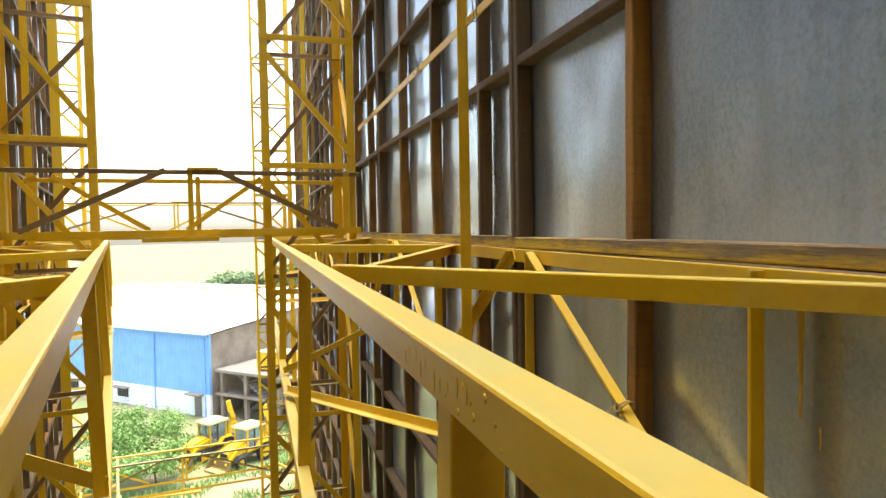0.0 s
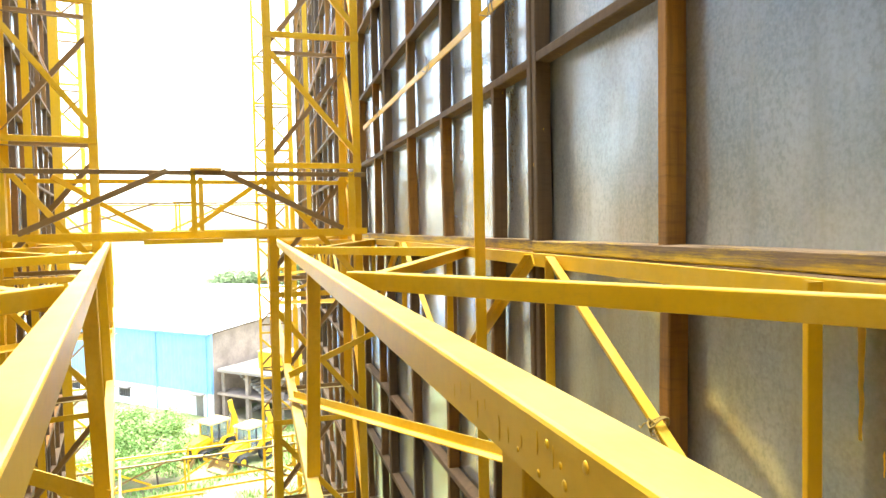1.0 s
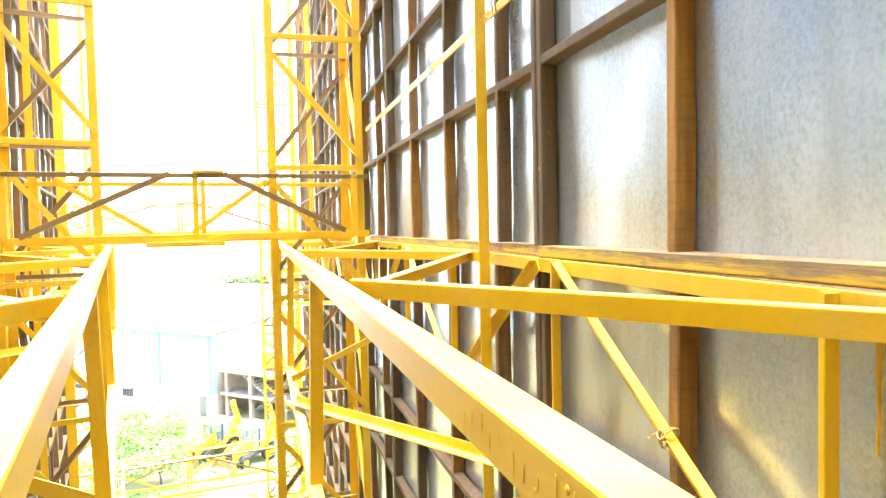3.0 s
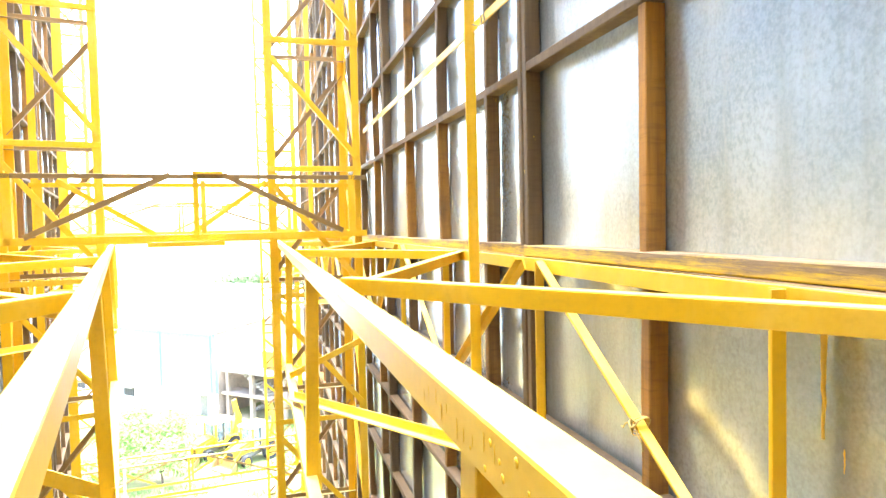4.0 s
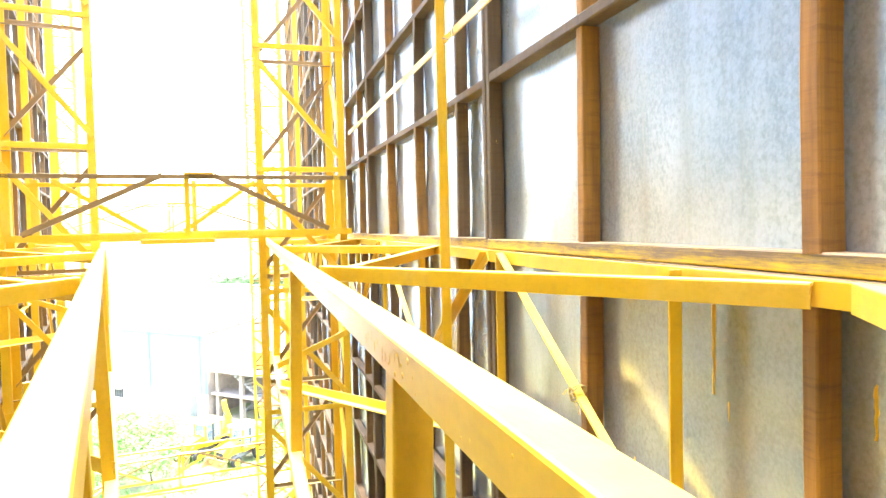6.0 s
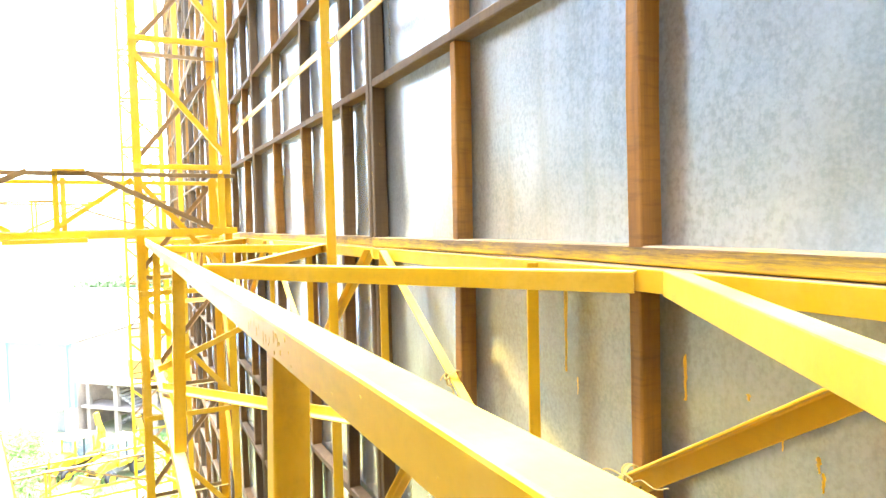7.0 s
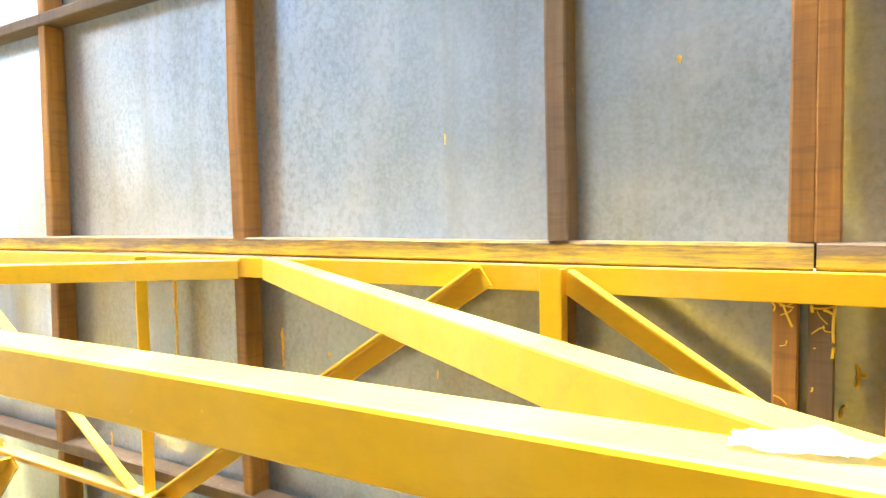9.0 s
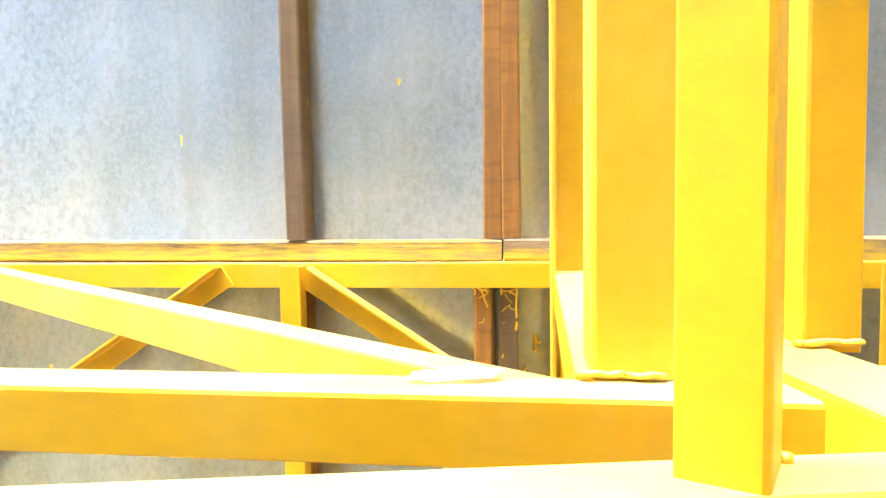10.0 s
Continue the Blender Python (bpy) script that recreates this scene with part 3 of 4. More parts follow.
for k in range(3):
    part("loop", rope_ring((-0.031, 1.733, -0.362), k), ROPE, rope)
part("loose_end", wire([(-0.053, 1.735, -0.37), (-0.060, 1.750, -0.378), (-0.058, 1.765, -0.392), (-0.05, 1.785, -0.395)], 0.0015), ROPE, rope)
part("loose_end", wire([(-0.053, 1.735, -0.375), (-0.056, 1.715, -0.392), (-0.05, 1.705, -0.41), (-0.045, 1.708, -0.43)], 0.0015), ROPE, rope)
part("knot", wire([(-0.050, 1.745, -0.368), (-0.060, 1.738, -0.374), (-0.060, 1.728, -0.382), (-0.050, 1.724, -0.372), (-0.056, 1.74, -0.364)], 0.0022), ROPE, rope)
rope2 = thing("rope_tie", "frayed straw-coloured rope knotted round a yellow diagonal", "rope", "rope ties")
for k in range(3):
    part("loop", rope_ring((-0.031, 1.045, -0.398), k, -1), ROPE, rope2)
part("loose_end", wire([(-0.053, 1.03, -0.41), (-0.06, 1.06, -0.405), (-0.058, 1.085, -0.415), (-0.05, 1.10, -0.43)], 0.0014), ROPE, rope2)
part("loose_end", wire([(-0.053, 1.02, -0.42), (-0.056, 0.985, -0.40), (-0.055, 0.955, -0.405), (-0.05, 0.93, -0.395)], 0.0014), ROPE, rope2)
part("knot", wire([(-0.050, 1.035, -0.408), (-0.060, 1.028, -0.414), (-0.060, 1.018, -0.422), (-0.050, 1.014, -0.412), (-0.056, 1.03, -0.404)], 0.0022), ROPE, rope2)
wisp = thing("wire_wisp", "frayed bundle of thin pale wire caught on the steelwork", "wire")
rnd = random.Random(8)
for k in range(5):
    a = rnd.uniform(-0.004, 0.004)
    part("strand", wire([(-0.05, 0.372, -0.269), (-0.052, 0.405, -0.270 + a * 0.3), (-0.054, 0.435, -0.2745 + a * 0.8), (-0.053, 0.47, -0.284 + a * 1.3), (-0.05, 0.485 + 0.02 * rnd.random(), -0.291 + a * 1.8)], 0.0007), DARKSTEEL if k % 2 else ROPE, wisp)
part("twist", wire([(-0.05, 0.366, -0.262), (-0.053, 0.374, -0.268), (-0.052, 0.388, -0.266), (-0.051, 0.398, -0.270)], 0.0018), ROPE, wisp)

# crumpled paper on the girder's joint
paper = thing("paper_scrap", "crumpled white paper scrap, one end folded, on a yellow girder", "paper")
def scrap(name, p00, p10, p01, p11, cols, rows_, z, rise, seed, label=""):
    """A torn, creased piece of paper spread between four corners."""
    bm = bmesh.new()
    grid = []
    for i in range(cols + 1):
        col = []
        for j in range(rows_ + 1):
            s, q = i / cols, j / rows_
            tear = 0.0016 * noise.noise(Vector((i * 0.9, j * 0.9, seed)))
            x, y = (p00[k] * (1 - s) * (1 - q) + p10[k] * s * (1 - q) + p01[k] * (1 - s) * q + p11[k] * s * q + tear for k in (0, 1))
            crease = 0.0022 * abs(noise.noise(Vector((x * 130, y * 90, seed + 3)))) + 0.0012 * abs(noise.noise(Vector((x * 330, y * 300, seed))))
            col.append(bm.verts.new((x, y, z + crease + rise * max(0.0, s - 0.6) ** 2 * 4)))
        grid.append(col)
    for i in range(cols):
        for j in range(rows_):
            bm.faces.new((grid[i][j], grid[i + 1][j], grid[i + 1][j + 1], grid[i][j + 1]))
    bmesh.ops.solidify(bm, geom=bm.faces[:], thickness=0.0005)
    bmesh.ops.recalc_face_normals(bm, faces=bm.faces[:])
    part(name, bm, PAPER, paper, label)


scrap("sheet", (-0.6670, 0.0345), (-0.6640, -0.009), (-0.645, 0.034), (-0.6235, -0.002), 16, 8, -0.0575, 0.002, 5)
scrap("folded_end", (-0.6635, -0.005), (-0.658, -0.0215), (-0.626, 0.001), (-0.648, -0.0225), 8, 8, -0.0560, 0.004, 9, "folded end of the paper, in shade beneath")


def rag(name, label, mat, lo, hi, seed):
    bm = bmesh.new()
    n = 14
    g = [[bm.verts.new((-0.052 - 0.02 * noise.noise(Vector((i * 0.5, j * 0.4, seed))) - 0.004 * (j / n),
                        lo[0] + (hi[0] - lo[0]) * i / n + 0.012 * noise.noise(Vector((i * 0.3, j * 0.5, seed + 4))),
                        lo[1] + (hi[1] - lo[1]) * j / n)) for j in range(n + 1)] for i in range(n + 1)]
    for i in range(n):
        for j in range(n):
            bm.faces.new((g[i][j], g[i + 1][j], g[i + 1][j + 1], g[i][j + 1]))
    bmesh.ops.solidify(bm, geom=bm.faces[:], thickness=0.0015)
    bmesh.ops.recalc_face_normals(bm, faces=bm.faces[:])
    for f in bm.faces:
        f.smooth = True
    return tagged(part(name, bm, mat), label, "rag")


PINK = simple("faded_cloth", (0.70, 0.58, 0.60), 0.9, 12, 0.25)
BLUE = simple("blue_cloth", (0.07, 0.07, 0.40), 0.9, 12, 0.3)
rag("cloth_rag", "faded pinkish white cloth rag hung on a steel diagonal", PINK, (-0.04, -0.50), (0.10, -0.352), 2)
rag("cloth_rag", "dark blue cloth rag hung over a pale one", BLUE, (-0.035, -0.50), (0.025, -0.37), 9).location.x = -0.012


def paint_drip(y, z, length, width, seed, x=None, label="run of spilt yellow paint dried on the zinc sheet"):
    """A run of spilt paint on the sheet: a thin raised tear with a narrow tail."""
    rnd = random.Random(seed)
    bm = bmesh.new()
    n = 10
    rows_ = []
    for i in range(n + 1):
        s = i / n
        w = width * (0.35 + 0.65 * math.sin(math.pi * min(1, s * 2.2))) / 2 if s < 0.3 else width * (0.5 - 0.3 * s) * rnd.uniform(0.85, 1.15)
        c = y + rnd.uniform(-0.10, 0.10) * width
        zz = z - length * s
        rows_.append([bm.verts.new(p) for p in ((0.0015, c + w, zz), (-0.0004, c + w * 0.6, zz), (-0.0008, c, zz), (-0.0004, c - w * 0.6, zz), (0.0015, c - w, zz))])
    for a, b in zip(rows_, rows_[1:]):
        for k in range(4):
            bm.faces.new((a[k], a[k + 1], b[k + 1], b[k]))
    bm.faces.new(rows_[0])
    bm.faces.new(rows_[-1][::-1])
    bmesh.ops.recalc_face_normals(bm, faces=bm.faces[:])
    ob = part("paint_drip", bm, YELLOW)
    pi, pk = math.floor(y / PANEL), math.floor((z + 0.04) / ROW)
    ob.location.x = sheet_x(y, z - length / 2, pi * PANEL, pi * PANEL + PANEL, pk * ROW - 0.039, pk * ROW + ROW - 0.041, pi * 31 + pk * 7)
    if x is not None:
        ob.location.x = x
    return tagged(ob, label, "paint", "paint runs")


for k, (y, z, ln, w) in enumerate(((1.337, -0.08, 0.215, 0.022), (0.995, -0.195, 0.085, 0.014), (0.583, 0.19, 0.02, 0.006), (0.178, 0.275, 0.012, 0.01),
                                   (0.80, -0.29, 0.02, 0.006), (0.742, -0.30, 0.025, 0.012), (0.735, -0.322, 0.03, 0.009),
                                   (0.616, -0.332, 0.02, 0.010), (0.588, -0.322, 0.03, 0.011), (0.60, -0.311, 0.018, 0.010), (0.603, -0.245, 0.016, 0.006), (1.30, -0.30, 0.04, 0.006),
                                   (1.62, -0.52, 0.05, 0.012), (0.86, -0.235, 0.012, 0.012))):
    paint_drip(y, z, ln, w, k)


def paint_splash(label, streaks, x=-0.0012):
    """Flicked paint on a stud: thin flattened streaks that cross one another."""
    splash = thing("paint_splash", label, "paint", "paint splashes")
    rnd = random.Random(len(streaks))
    for (y0, z0), (y1, z1), r in streaks:
        mid = ((y0 + y1) / 2 + rnd.uniform(-0.003, 0.003), (z0 + z1) / 2 + rnd.uniform(-0.003, 0.003))
        bm = wire([(0, y0, z0), (0, *mid), (0, y1, z1)], r * 0.75)
        for v in bm.verts:
            v.co.x = x + v.co.x * 0.25
        part("streak", bm, YELLOW, splash)


paint_splash("flicked yellow paint dried on an orange timber stud", (
    ((0.046, -0.078), (0.023, -0.086), 0.0017), ((0.040, -0.084), (0.024, -0.080), 0.0013), ((0.036, -0.082), (0.025, -0.112), 0.0021),
    ((0.039, -0.097), (0.025, -0.088), 0.0012), ((0.049, -0.080), (0.047, -0.092), 0.0015), ((0.040, -0.138), (0.031, -0.130), 0.0009), ((0.046, -0.205), (0.030, -0.216), 0.0010)), -0.0048)
paint_splash("flicked yellow paint dried on a dark brown timber stud", (
    ((0.003, -0.082), (0.002, -0.092), 0.0026), ((0.002, -0.086), (-0.024, -0.082), 0.0017), ((-0.010, -0.088), (-0.023, -0.094), 0.0022), ((-0.0225, -0.084), (-0.0215, -0.130), 0.0024),
    ((-0.022, -0.136), (-0.0205, -0.150), 0.0026), ((0.003, -0.120), (-0.012, -0.110), 0.0011), ((-0.010, -0.108), (-0.020, -0.116), 0.0011), ((-0.003, -0.090), (-0.015, -0.106), 0.0008), ((0.003, -0.196), (0.001, -0.190), 0.0014), ((0.000, -0.139), (-0.002, -0.138), 0.0012)))
paint_splash("yellow paint smear dried on a zinc sheet", (
    ((-0.050, -0.166), (-0.052, -0.182), 0.0036), ((-0.052, -0.178), (-0.062, -0.178), 0.0030), ((-0.050, -0.180), (-0.050, -0.196), 0.0032), ((-0.038, -0.222), (-0.033, -0.240), 0.0028)), SHEET_X - 0.0045)

# ---- ground and the yard ----
bm = bmesh.new()
n = 60
half = 900
vs = [[bm.verts.new((-half + 2 * half * (i / n), -half + 2 * half * (j / n), 0)) for i in range(n + 1)] for j in range(n + 1)]
for j in range(n):
    for i in range(n):
        bm.faces.new((vs[j][i], vs[j][i + 1], vs[j + 1][i + 1], vs[j + 1][i]))


def yard_material():
    m, nd, l, b = material("yard_earth_and_grass")
    big = noise_tex(nd, l, 0.18, 6, 0.6)
    fine = noise_tex(nd, l, 2.5, 8, 0.7)
    soil = mix(nd, l, fine.outputs[0], (0.24, 0.175, 0.11), (0.38, 0.29, 0.20))
    grass = mix(nd, l, fine.outputs[0], (0.10, 0.17, 0.035), (0.22, 0.30, 0.08))
    l.new(mix(nd, l, ramp(nd, l, big.outputs[0], [(0.36, 0.05), (0.62, 0.8)]).outputs[0], soil, grass), b.inputs["Base Color"])
    b.inputs["Roughness"].default_value = 0.95
    bump(nd, l, b, fine.outputs[0], 0.6, 0.08)
    return m


g = part("ground", bm, yard_material())
g.location.z = GROUND
tagged(g, "dry earth yard patched with green grass", "ground", kind="structure")

BLUEPAINT = simple("blue_cladding", (0.20, 0.43, 0.82), 0.5, 1.2, 0.12)
WHITEWASH = simple("whitewash", (0.80, 0.81, 0.82), 0.85, 1.5, 0.18)
ROOFSHEET = simple("white_roof_sheet", (0.78, 0.79, 0.80), 0.45, 0.6, 0.08)
CONCRETE = simple("stained_concrete", (0.31, 0.245, 0.19), 0.9, 0.9, 0.35, 0, 0.4, 0.03)
SLABTOP = simple("pale_concrete", (0.27, 0.235, 0.195), 0.9, 1.2, 0.25, 0, 0.4, 0.02)
DARK = simple("dark_opening", (0.03, 0.03, 0.035), 0.6, 3, 0.3)
MACHINE = simple("machine_yellow", (0.78, 0.45, 0.015), 0.4, 3, 0.12)
CREAM = simple("cream_roof", (0.62, 0.48, 0.22), 0.5, 3, 0.1)
RUBBER = simple("tyre_rubber", (0.025, 0.025, 0.027), 0.85, 8, 0.3)
GLASS, gn, gl, gb = material("cab_glass")
gb.inputs["Base Color"].default_value = (0.55, 0.68, 0.74, 1)
gb.inputs["Roughness"].default_value = 0.08
gb.inputs["Transmission Weight"].default_value = 0.8

# shed: its own frame has x along the front (to the right), y into the depth
SHED = Matrix.Translation((-5.57, 65.24, GROUND)) @ Matrix(((0.72, 0.69, 0, 0), (-0.69, 0.72, 0, 0), (0, 0, 1, 0), (0, 0, 0, 1))) @ Matrix.Scale(1.38, 4)
shed = thing("shed", "long blue and white factory shed with a pale sheet roof", "shed")
shed.matrix_world = SHED


def block(name, lo, hi, mat, parent, label=""):
    bm = bmesh.new()
    vs = box(bm, lo, hi)
    size = min(abs(hi[k] - lo[k]) for k in range(3))
    bmesh.ops.bevel(bm, geom=bm.edges[:], offset=min(0.02, size * 0.2), segments=1, affect="EDGES")
    return part(name, bm, mat, parent, label)


EAVE, SLOPE, DEPTH, LONG = 5.92, 0.077, 15.0, 34.0
block("wall", (-LONG, 0, 0), (0, 0.25, 1.62), WHITEWASH, shed, "whitewashed lower wall")
bm = bmesh.new()
prof = [(-0.1 * q, 0.03 + 0.03 * (q % 4 in (1, 2))) for q in range(int(LONG * 10) + 1)] + [(-LONG, 0.25), (0, 0.25)]
prism(bm, (0, 0, 1.6), (0, 0, EAVE), prof, Vector((1, 0, 0)), Vector((0, 1, 0)))
part("cladding", bm, BLUEPAINT, shed, "bright blue ribbed cladding")
bm = bmesh.new()
prism(bm, (-0.25, 0.26, 0), (-0.001, 0.26, 0), [(0, 0), (DEPTH, 0), (DEPTH, EAVE + SLOPE * DEPTH - 0.1), (0, EAVE - 0.1)], Vector((0, 1, 0)), Vector((0, 0, 1)))
part("gable_wall", bm, CONCRETE, shed, "stained bare concrete end wall")
for s0 in (0, 1):
    y0, y1 = (-0.35, DEPTH) if s0 == 0 else (DEPTH, 2 * DEPTH)
    z0, z1 = (EAVE - 0.03, EAVE + SLOPE * DEPTH) if s0 == 0 else (EAVE + SLOPE * DEPTH, EAVE)
    prof = [(x * 0.125, 0.04 * (x % 4 in (1, 2))) for x in range(int(-LONG * 8), 3)]
    bm = bmesh.new()
    edges = [[bm.verts.new((x, yy, zz + h + d)) for x, h in prof] for yy, zz in ((y0, z0), (y1, z1)) for d in (0, 0.01)]
    for a, b in ((0, 2), (1, 3), (0, 1), (2, 3)):
        for q in range(len(prof) - 1):
            bm.faces.new((edges[a][q], edges[a][q + 1], edges[b][q + 1], edges[b][q]))
    for q in (0, -1):
        bm.faces.new((edges[0][q], edges[1][q], edges[3][q], edges[2][q]))
    bmesh.ops.recalc_face_normals(bm, faces=bm.faces[:])
    part("roof", bm, ROOFSHEET, shed)
for k in range(9):
    block("roof_vent", (-LONG + 3 + 3.5 * k, DEPTH - 0.5, EAVE + SLOPE * DEPTH - 0.05), (-LONG + 3.6 + 3.5 * k, DEPTH + 0.1, EAVE + SLOPE * DEPTH + 0.3), CREAM, shed)
for x in (-0.4, -5.6, -11, -17, -23):
    bm = bmesh.new()
    prism(bm, (x, -0.02, 0), (x, -0.02, EAVE - 0.05), [(0.05 * math.cos(a * 0.785), 0.05 * math.sin(a * 0.785)) for a in range(8)], Vector((1, 0, 0)), Vector((0, 1, 0)))
    part("downpipe", bm, BLUEPAINT, shed)
block("gutter", (-LONG, -0.3, EAVE - 0.16), (0, -0.1, EAVE - 0.05), BLUEPAINT, shed)
for x in (-9.9, -16, -22):
    block("window", (x, -0.03, 0.55), (x + 1.25, 0.02, 1.20), DARK, shed, "dark barred window")
    block("sunshade", (x - 0.2, -0.45, 1.27), (x + 1.45, 0.0, 1.35), SLABTOP, shed)
    for q in range(4):
        block("bar", (x + 0.2 + q * 0.28, -0.05, 0.55), (x + 0.23 + q * 0.28, -0.032, 1.20), DARKSTEEL, shed)
block("door", (-1.5, -0.03, 0.02), (-0.8, 0.02, 1.52), DARKSTEEL, shed, "grey steel door")
block("sunshade", (-2.0, -0.5, 1.55), (-0.55, 0.0, 1.66), SLABTOP, shed)

# concrete frame with stairs beside the shed
annex = thing("stair_block", "unfinished concrete stair block with open landings", "building")
annex.matrix_world = SHED
for x, y in ((0.35, 0.6), (2.6, 0.6), (5.5, 0.6), (0.35, 4.0), (2.6, 4.0), (5.5, 4.0)):
    block("column", (x, y, 0), (x + 0.3, y + 0.3, 3.2), CONCRETE, annex)
block("slab", (0.25, 0.3, 3.2), (7.5, 4.8, 3.42), SLABTOP, annex, "pale dusty concrete slab")
block("landing", (0.1, 0.4, 1.55), (7.5, 2.0, 1.72), CONCRETE, annex)
block("back_wall", (0.1, 4.5, 0), (7.5, 4.7, 3.2), CONCRETE, annex)
for q in range(9):
    block("step", (1.3 + q * 0.28, 2.1, 0.17 * q), (1.58 + q * 0.28, 3.2, 0.17 * (q + 1)), SLABTOP, annex)
    block("step", (3.9 - q * 0.28, 0.8, 1.72 + 0.16 * q), (4.2 - q * 0.28, 1.9, 1.88 + 0.16 * q), SLABTOP, annex)

tank = thing("yellow_container", "bright yellow steel container standing on a concrete slab", "container")
tank.matrix_world = SHED @ Matrix.Translation((3.3, 1.2, 3.42))
block("body", (0, 0, 0.1), (2.6, 1.6, 1.25), MACHINE, tank)
block("lid", (-0.03, -0.03, 1.25), (2.63, 1.63, 1.33), CREAM, tank)
for x in (0.1, 2.2):
    block("skid", (x, 0.05, 0), (x + 0.3, 1.55, 0.1), DARKSTEEL, tank)


def wheel(parent, x, y, r, w):
    bm = bmesh.new()
    n = 24
    prof = [(r * 0.62, -w / 2), (r * 0.93, -w / 2), (r, -w / 3), (r, w / 3), (r * 0.93, w / 2), (r * 0.62, w / 2)]
    rings = [[bm.verts.new((a * math.cos(6.2832 * i / n), b, a * math.sin(6.2832 * i / n))) for a, b in prof] for i in range(n)]
    for i in range(n):
        for k in range(len(prof)):
            k2 = (k + 1) % len(prof)
            bm.faces.new((rings[i][k], rings[i][k2], rings[(i + 1) % n][k2], rings[(i + 1) % n][k]))
    bmesh.ops.recalc_face_normals(bm, faces=bm.faces[:])
    wh = part("wheel", bm, RUBBER, parent)
    wh.location = (x, y, r)
    bm = bmesh.new()
    prism(bm, (0, -w * 0.32, 0), (0, w * 0.32, 0), [(r * 0.63 * math.cos(6.2832 * i / n), r * 0.63 * math.sin(6.2832 * i / n)) for i in range(n)], Vector((1, 0, 0)), Vector((0, 0, 1)))
    part("rim", bm, MACHINE, wh)


def bent_arm(parent, name, pts, w, h, y, mat):
    bm = bmesh.new()
    for a, b in zip(pts, pts[1:]):
        a, b = Vector((a[0], y, a[1])), Vector((b[0], y, b[1]))
        d = (b - a).normalized()
        v = Vector((0, 1, 0)).cross(d).normalized()
        prism(bm, a - d * h * 0.3, b + d * h * 0.3, [(-w / 2, -h / 2), (w / 2, -h / 2), (w / 2, h / 2), (-w / 2, h / 2)], Vector((0, 1, 0)), v)
    return part(name, bm, mat, parent)


def backhoe(m):
    g = thing("backhoe_loader", "yellow backhoe loader with a cream cab roof, parked", "digger", "parked diggers")
    block("chassis", (-1.3, -0.45, 0.55), (2.2, 0.45, 0.95), DARKSTEEL, g)
    bm = bmesh.new()
    prism(bm, (0, -0.5, 0), (0, 0.5, 0), [(0.75, 0.95), (2.35, 0.9), (2.4, 1.3), (2.2, 1.5), (0.75, 1.75)], Vector((1, 0, 0)), Vector((0, 0, 1)))
    part("hood", bm, MACHINE, g)
    block("grille", (2.36, -0.38, 0.98), (2.42, 0.38, 1.28), DARK, g)
    block("cab_floor", (-0.85, -0.72, 0.95), (0.75, 0.72, 1.2), MACHINE, g)
    for x, y in ((-0.8, -0.7), (-0.8, 0.7), (0.7, -0.7), (0.7, 0.7), (0.0, -0.7), (0.0, 0.7)):
        block("pillar", (x - 0.06, y - 0.06, 1.2), (x + 0.06, y + 0.06, 2.7), DARK if x == 0 else MACHINE, g)
    for lo, hi in (((-0.76, -0.71, 1.25), (0.66, -0.69, 2.68)), ((-0.76, 0.69, 1.25), (0.66, 0.71, 2.68)), ((0.69, -0.66, 1.25), (0.71, 0.66, 2.68)), ((-0.81, -0.66, 1.25), (-0.79, 0.66, 2.68))):
        block("pane", lo, hi, GLASS, g, "bluish cab glass")
    block("seat", (-0.45, -0.25, 1.2), (0.1, 0.25, 1.9), DARK, g)
    bm = bmesh.new()
    box(bm, (-1.05, -0.90, 2.7), (0.98, 0.90, 2.88))
    bmesh.ops.bevel(bm, geom=bm.edges[:], offset=0.07, segments=2, affect="EDGES")
    part("roof", bm, CREAM, g)
    block("roof_lamp", (0.86, 0.2, 2.74), (0.93, 0.55, 2.84), DARK, g)
    for y in (-0.95, 0.95):
        wheel(g, -0.75, y, 0.72, 0.42)
        wheel(g, 1.55, y * 0.92, 0.45, 0.32)
        bent_arm(g, "fender", [(-1.5, 1.2), (-1.1, 1.5), (-0.3, 1.5), (0.1, 1.15)], 0.44, 0.06, y, MACHINE)
        bent_arm(g, "loader_arm", [(0.55, 1.55), (1.6, 1.35), (2.65, 0.55)], 0.14, 0.24, y * 0.62 / 0.95, MACHINE)
    bm = bmesh.new()
    prism(bm, (0, -1.12, 0), (0, 1.12, 0), [(2.6, 0.85), (2.6, 0.2), (2.7, 0.12), (3.35, 0.1), (3.35, 0.14), (2.74, 0.17), (2.66, 0.25), (2.66, 0.85)], Vector((1, 0, 0)), Vector((0, 0, 1)))
    for y in (-1.12, 1.08):
        prism(bm, (0, y, 0), (0, y + 0.04, 0), [(2.6, 0.85), (2.62, 0.14), (3.35, 0.1), (3.0, 0.5)], Vector((1, 0, 0)), Vector((0, 0, 1)))
    part("loader_bucket", bm, BROWN_AND_BACKLIT, g, "worn loader bucket with its paint rubbed off")
    bent_arm(g, "boom", [(-1.35, 0.9), (-1.80, 2.5), (-1.50, 4.0)], 0.22, 0.32, 0.25, MACHINE)
    bent_arm(g, "dipper", [(-1.50, 3.95), (-2.05, 2.5), (-2.15, 1.3)], 0.16, 0.22, 0.25, MACHINE)
    block("hoe_bucket", (-2.5, 0.0, 0.6), (-1.95, 0.5, 1.25), DARKSTEEL, g)
    bent_arm(g, "ram", [(-1.2, 1.7), (-1.55, 3.1)], 0.09, 0.09, 0.25, DARKSTEEL)
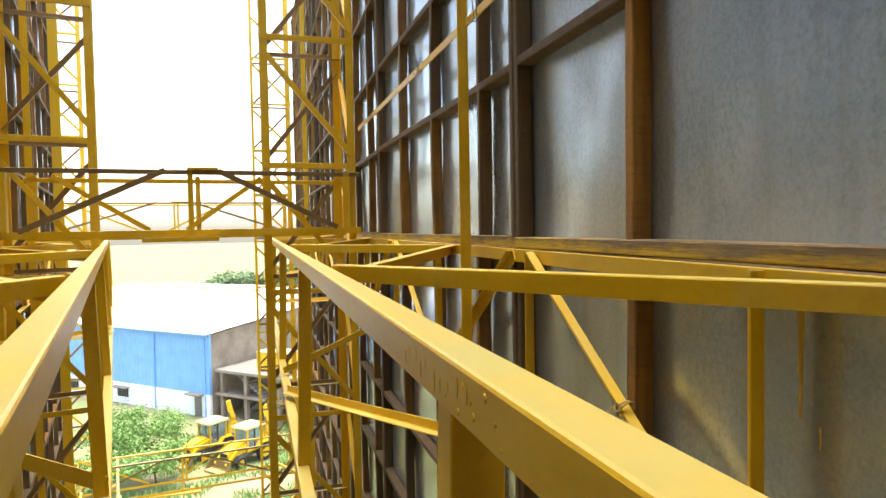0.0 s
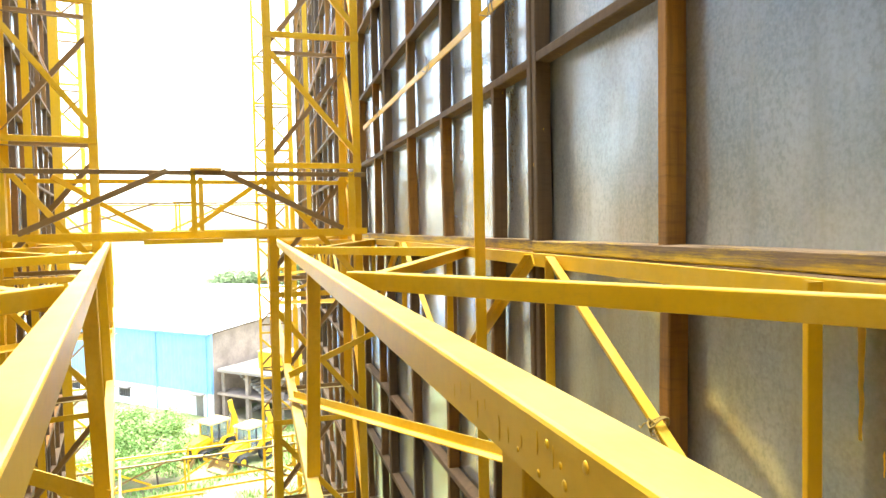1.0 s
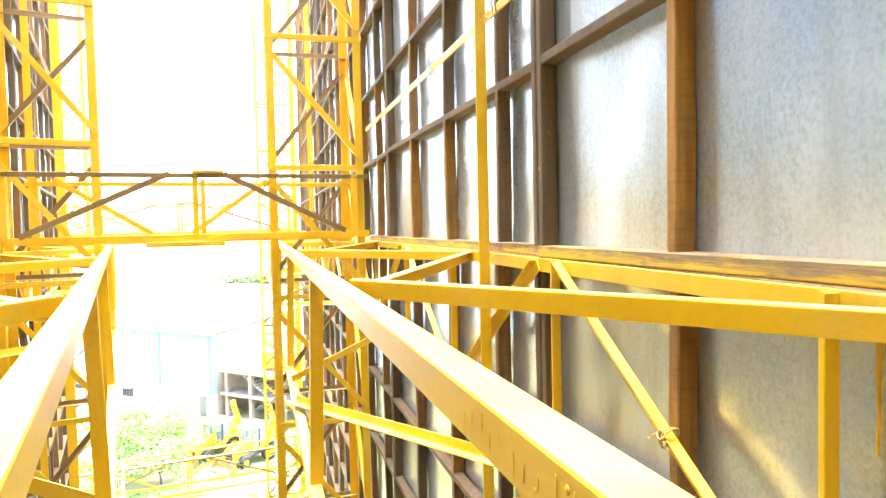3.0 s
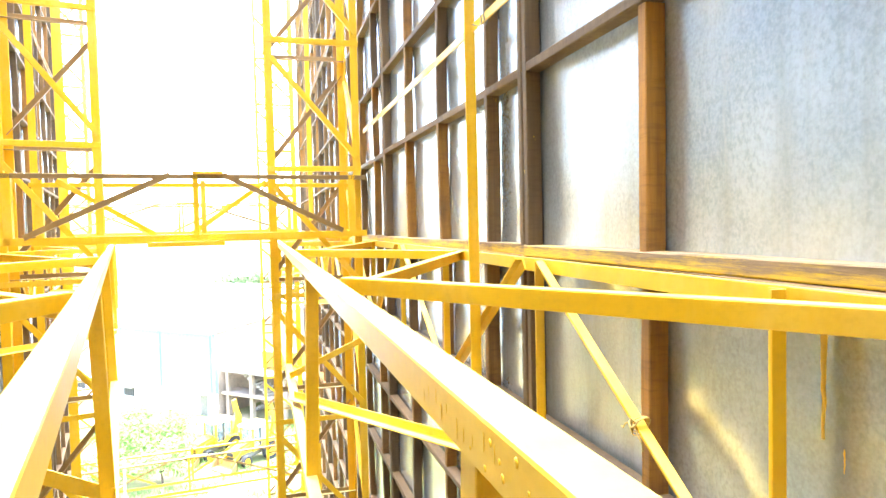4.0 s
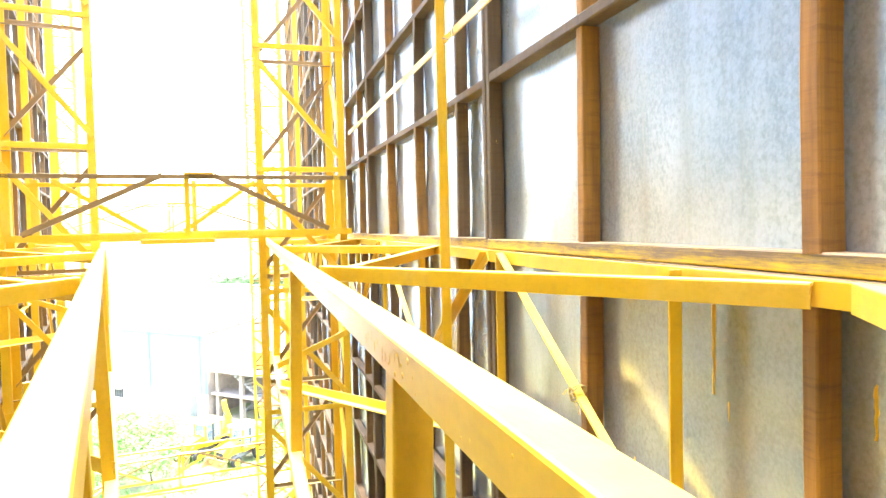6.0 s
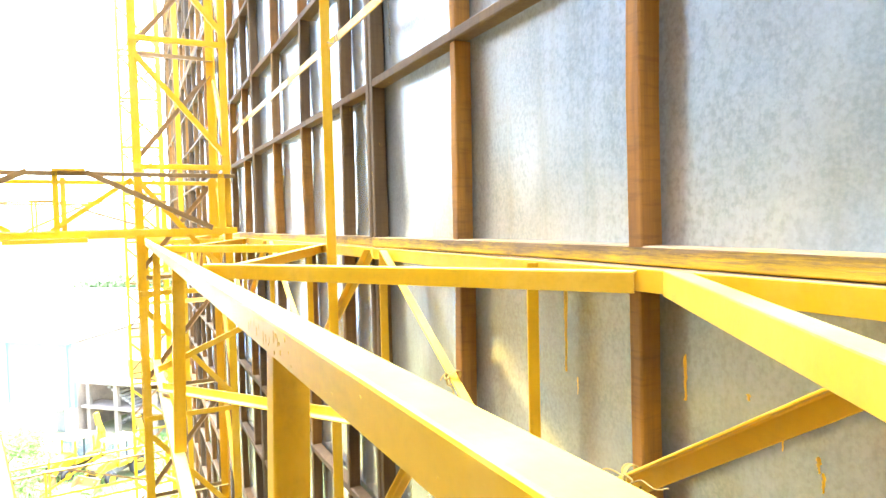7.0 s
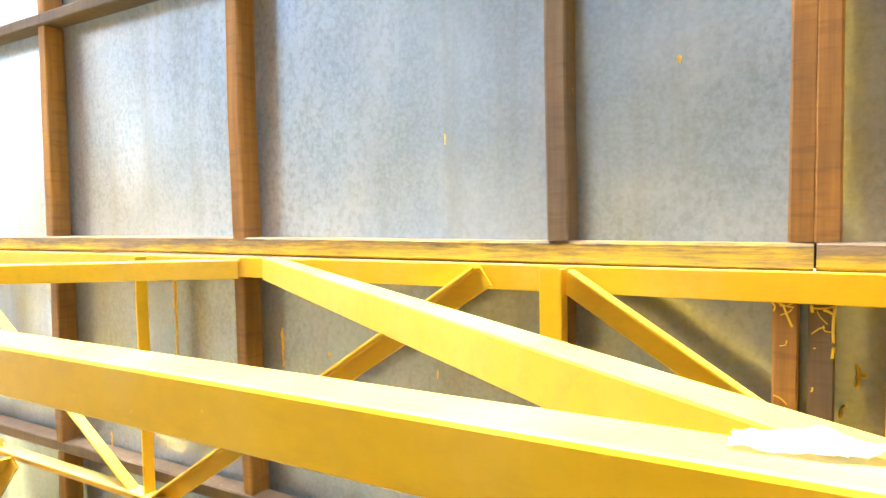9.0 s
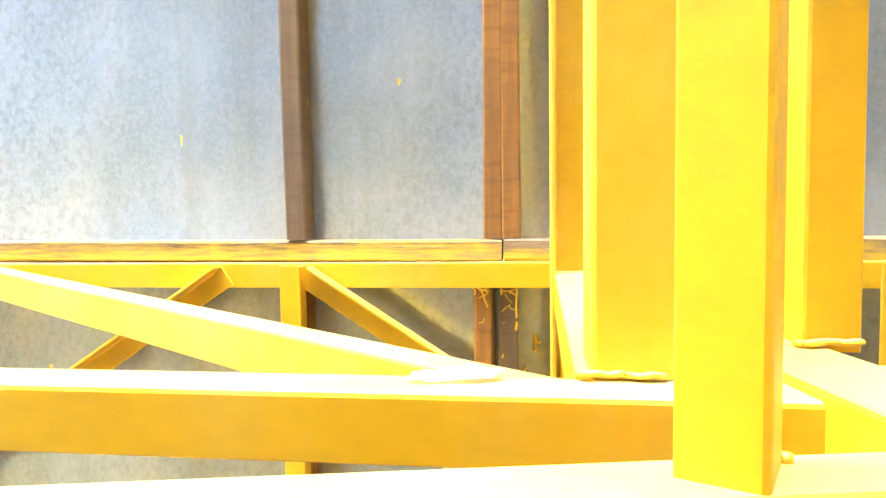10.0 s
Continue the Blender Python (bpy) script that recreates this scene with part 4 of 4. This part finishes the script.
    for y in (-0.85, 0.85):
        block("stabiliser", (-1.55, y - 0.1, 0.0), (-1.35, y + 0.1, 1.1), MACHINE, g)
    g.matrix_world = m
    return g


first = backhoe(pose(-4.71, 54.56, GROUND, 0, 0, math.degrees(math.atan2(-0.66, -0.75))))
copy_thing(first, pose(-1.86, 52.36, GROUND, 0, 0, math.degrees(math.atan2(-0.66, -0.75))))

LEAF = island_leaf("leaves", (0.13, 0.25, 0.05), (0.29, 0.42, 0.12))
# The far leaves' greyer green has distance haze mixed into the colour.
FARLEAF = island_leaf("far_leaves", (0.13, 0.20, 0.08), (0.26, 0.34, 0.16))
BARK = simple("bark", (0.12, 0.085, 0.055), 0.95, 6, 0.4)


def tree(x, y, height, spread, leaves, leaf, seed, mat, label):
    rnd = random.Random(seed)
    g = thing("tree", label, "tree", "trees")
    bm = bmesh.new()
    tips = []

    def limb(a, b, r0, r1):
        a, b = Vector(a), Vector(b)
        d = (b - a).normalized()
        u = d.cross(Vector((0.37, 0.71, 0.2))).normalized()
        v = d.cross(u)
        rings = [[bm.verts.new(p + (u * math.cos(1.0472 * k) + v * math.sin(1.0472 * k)) * r) for k in range(6)] for p, r in ((a, r0), (b, r1))]
        for k in range(6):
            bm.faces.new((rings[0][k], rings[0][(k + 1) % 6], rings[1][(k + 1) % 6], rings[1][k]))

    fork = Vector((rnd.uniform(-0.1, 0.1), 0, height * 0.28))
    limb((0, 0, -0.1), fork, height * 0.028, height * 0.02)
    for k in range(9):
        a = k * 0.7 + rnd.uniform(-0.3, 0.3)
        out = spread * rnd.uniform(0.35, 0.75)
        end = Vector((math.cos(a) * out, math.sin(a) * out, height * rnd.uniform(0.45, 0.85)))
        limb(fork, end, height * 0.013, height * 0.006)
        tips.append(end)
        for q in range(3):
            e2 = end + Vector((rnd.uniform(-1, 1), rnd.uniform(-1, 1), rnd.uniform(-0.2, 0.8))) * spread * 0.32
            limb(end, e2, height * 0.006, height * 0.002)
            tips.append(e2)
    part("trunk", bm, BARK, g)
    vsum, fsum = [], []
    for k in range(leaves):
        c = rnd.choice(tips) + Vector((rnd.gauss(0, 1), rnd.gauss(0, 1), rnd.gauss(0, 0.7))) * spread * 0.17
        u = Vector((rnd.uniform(-1, 1), rnd.uniform(-1, 1), rnd.uniform(-0.6, 0.6))).normalized()
        w = u.cross(Vector((rnd.uniform(-1, 1), rnd.uniform(-1, 1), rnd.uniform(-1, 1)))).normalized()
        s = leaf * rnd.uniform(0.6, 1.3)
        i = len(vsum)
        vsum += [c - u * s, c + w * s * 0.45, c + u * s, c - w * s * 0.45]
        fsum.append((i, i + 1, i + 2, i + 3))
    me = bpy.data.meshes.new("crown")
    me.from_pydata([tuple(v) for v in vsum], [], fsum)
    me.materials.append(mat)
    c = new("crown", me)
    c.parent = g
    g.location = (x, y, GROUND)
    return g


tree(-9.3, 53.8, 4.2, 2.6, 9000, 0.11, 3, LEAF, "small bushy tree with light green leaves in the yard")
tree(-11.6, 53.5, 4.0, 2.6, 7000, 0.11, 4, LEAF, "low bushy tree with light green leaves in the yard")
tree(-8.2, 49.6, 3.0, 2.2, 3600, 0.13, 14, LEAF, "low leafy bush beside the parked diggers")
tree(-11.0, 49.0, 2.6, 2.0, 3000, 0.13, 15, LEAF, "low leafy bush among rough grass in the yard")
for k, (x, y, h) in enumerate(((-7.6, 122, 9.6), (-3.6, 124, 10.4), (0.9, 123, 10.0), (6.5, 126, 11.4))):
    tree(x, y, h, 4.4, 3600, 0.38, 20 + k, FARLEAF, "distant broad green tree behind the shed roof")

# rough grass
rnd = random.Random(11)
vsum, fsum = [], []
for k in range(26000):
    x, y = rnd.uniform(-18, 5), rnd.uniform(33, 62)
    if noise.noise(Vector((x * 0.35, y * 0.35, 0))) < -0.05:
        continue
    h, a, w = rnd.uniform(0.15, 0.5), rnd.uniform(0, 6.28), rnd.uniform(0.03, 0.07)
    i = len(vsum)
    lean = Vector((math.cos(a + 1), math.sin(a + 1), 0)) * h * 0.4
    vsum += [Vector((x - math.cos(a) * w, y - math.sin(a) * w, 0)), Vector((x + math.cos(a) * w, y + math.sin(a) * w, 0)), Vector((x, y, h)) + lean]
    fsum.append((i, i + 1, i + 2))
me = bpy.data.meshes.new("grass")
me.from_pydata([tuple(v) for v in vsum], [], fsum)
me.materials.append(LEAF)
gr = new("grass", me)
gr.location.z = GROUND
tagged(gr, "rough tufts of green grass over the yard", "grass", kind="stuff")
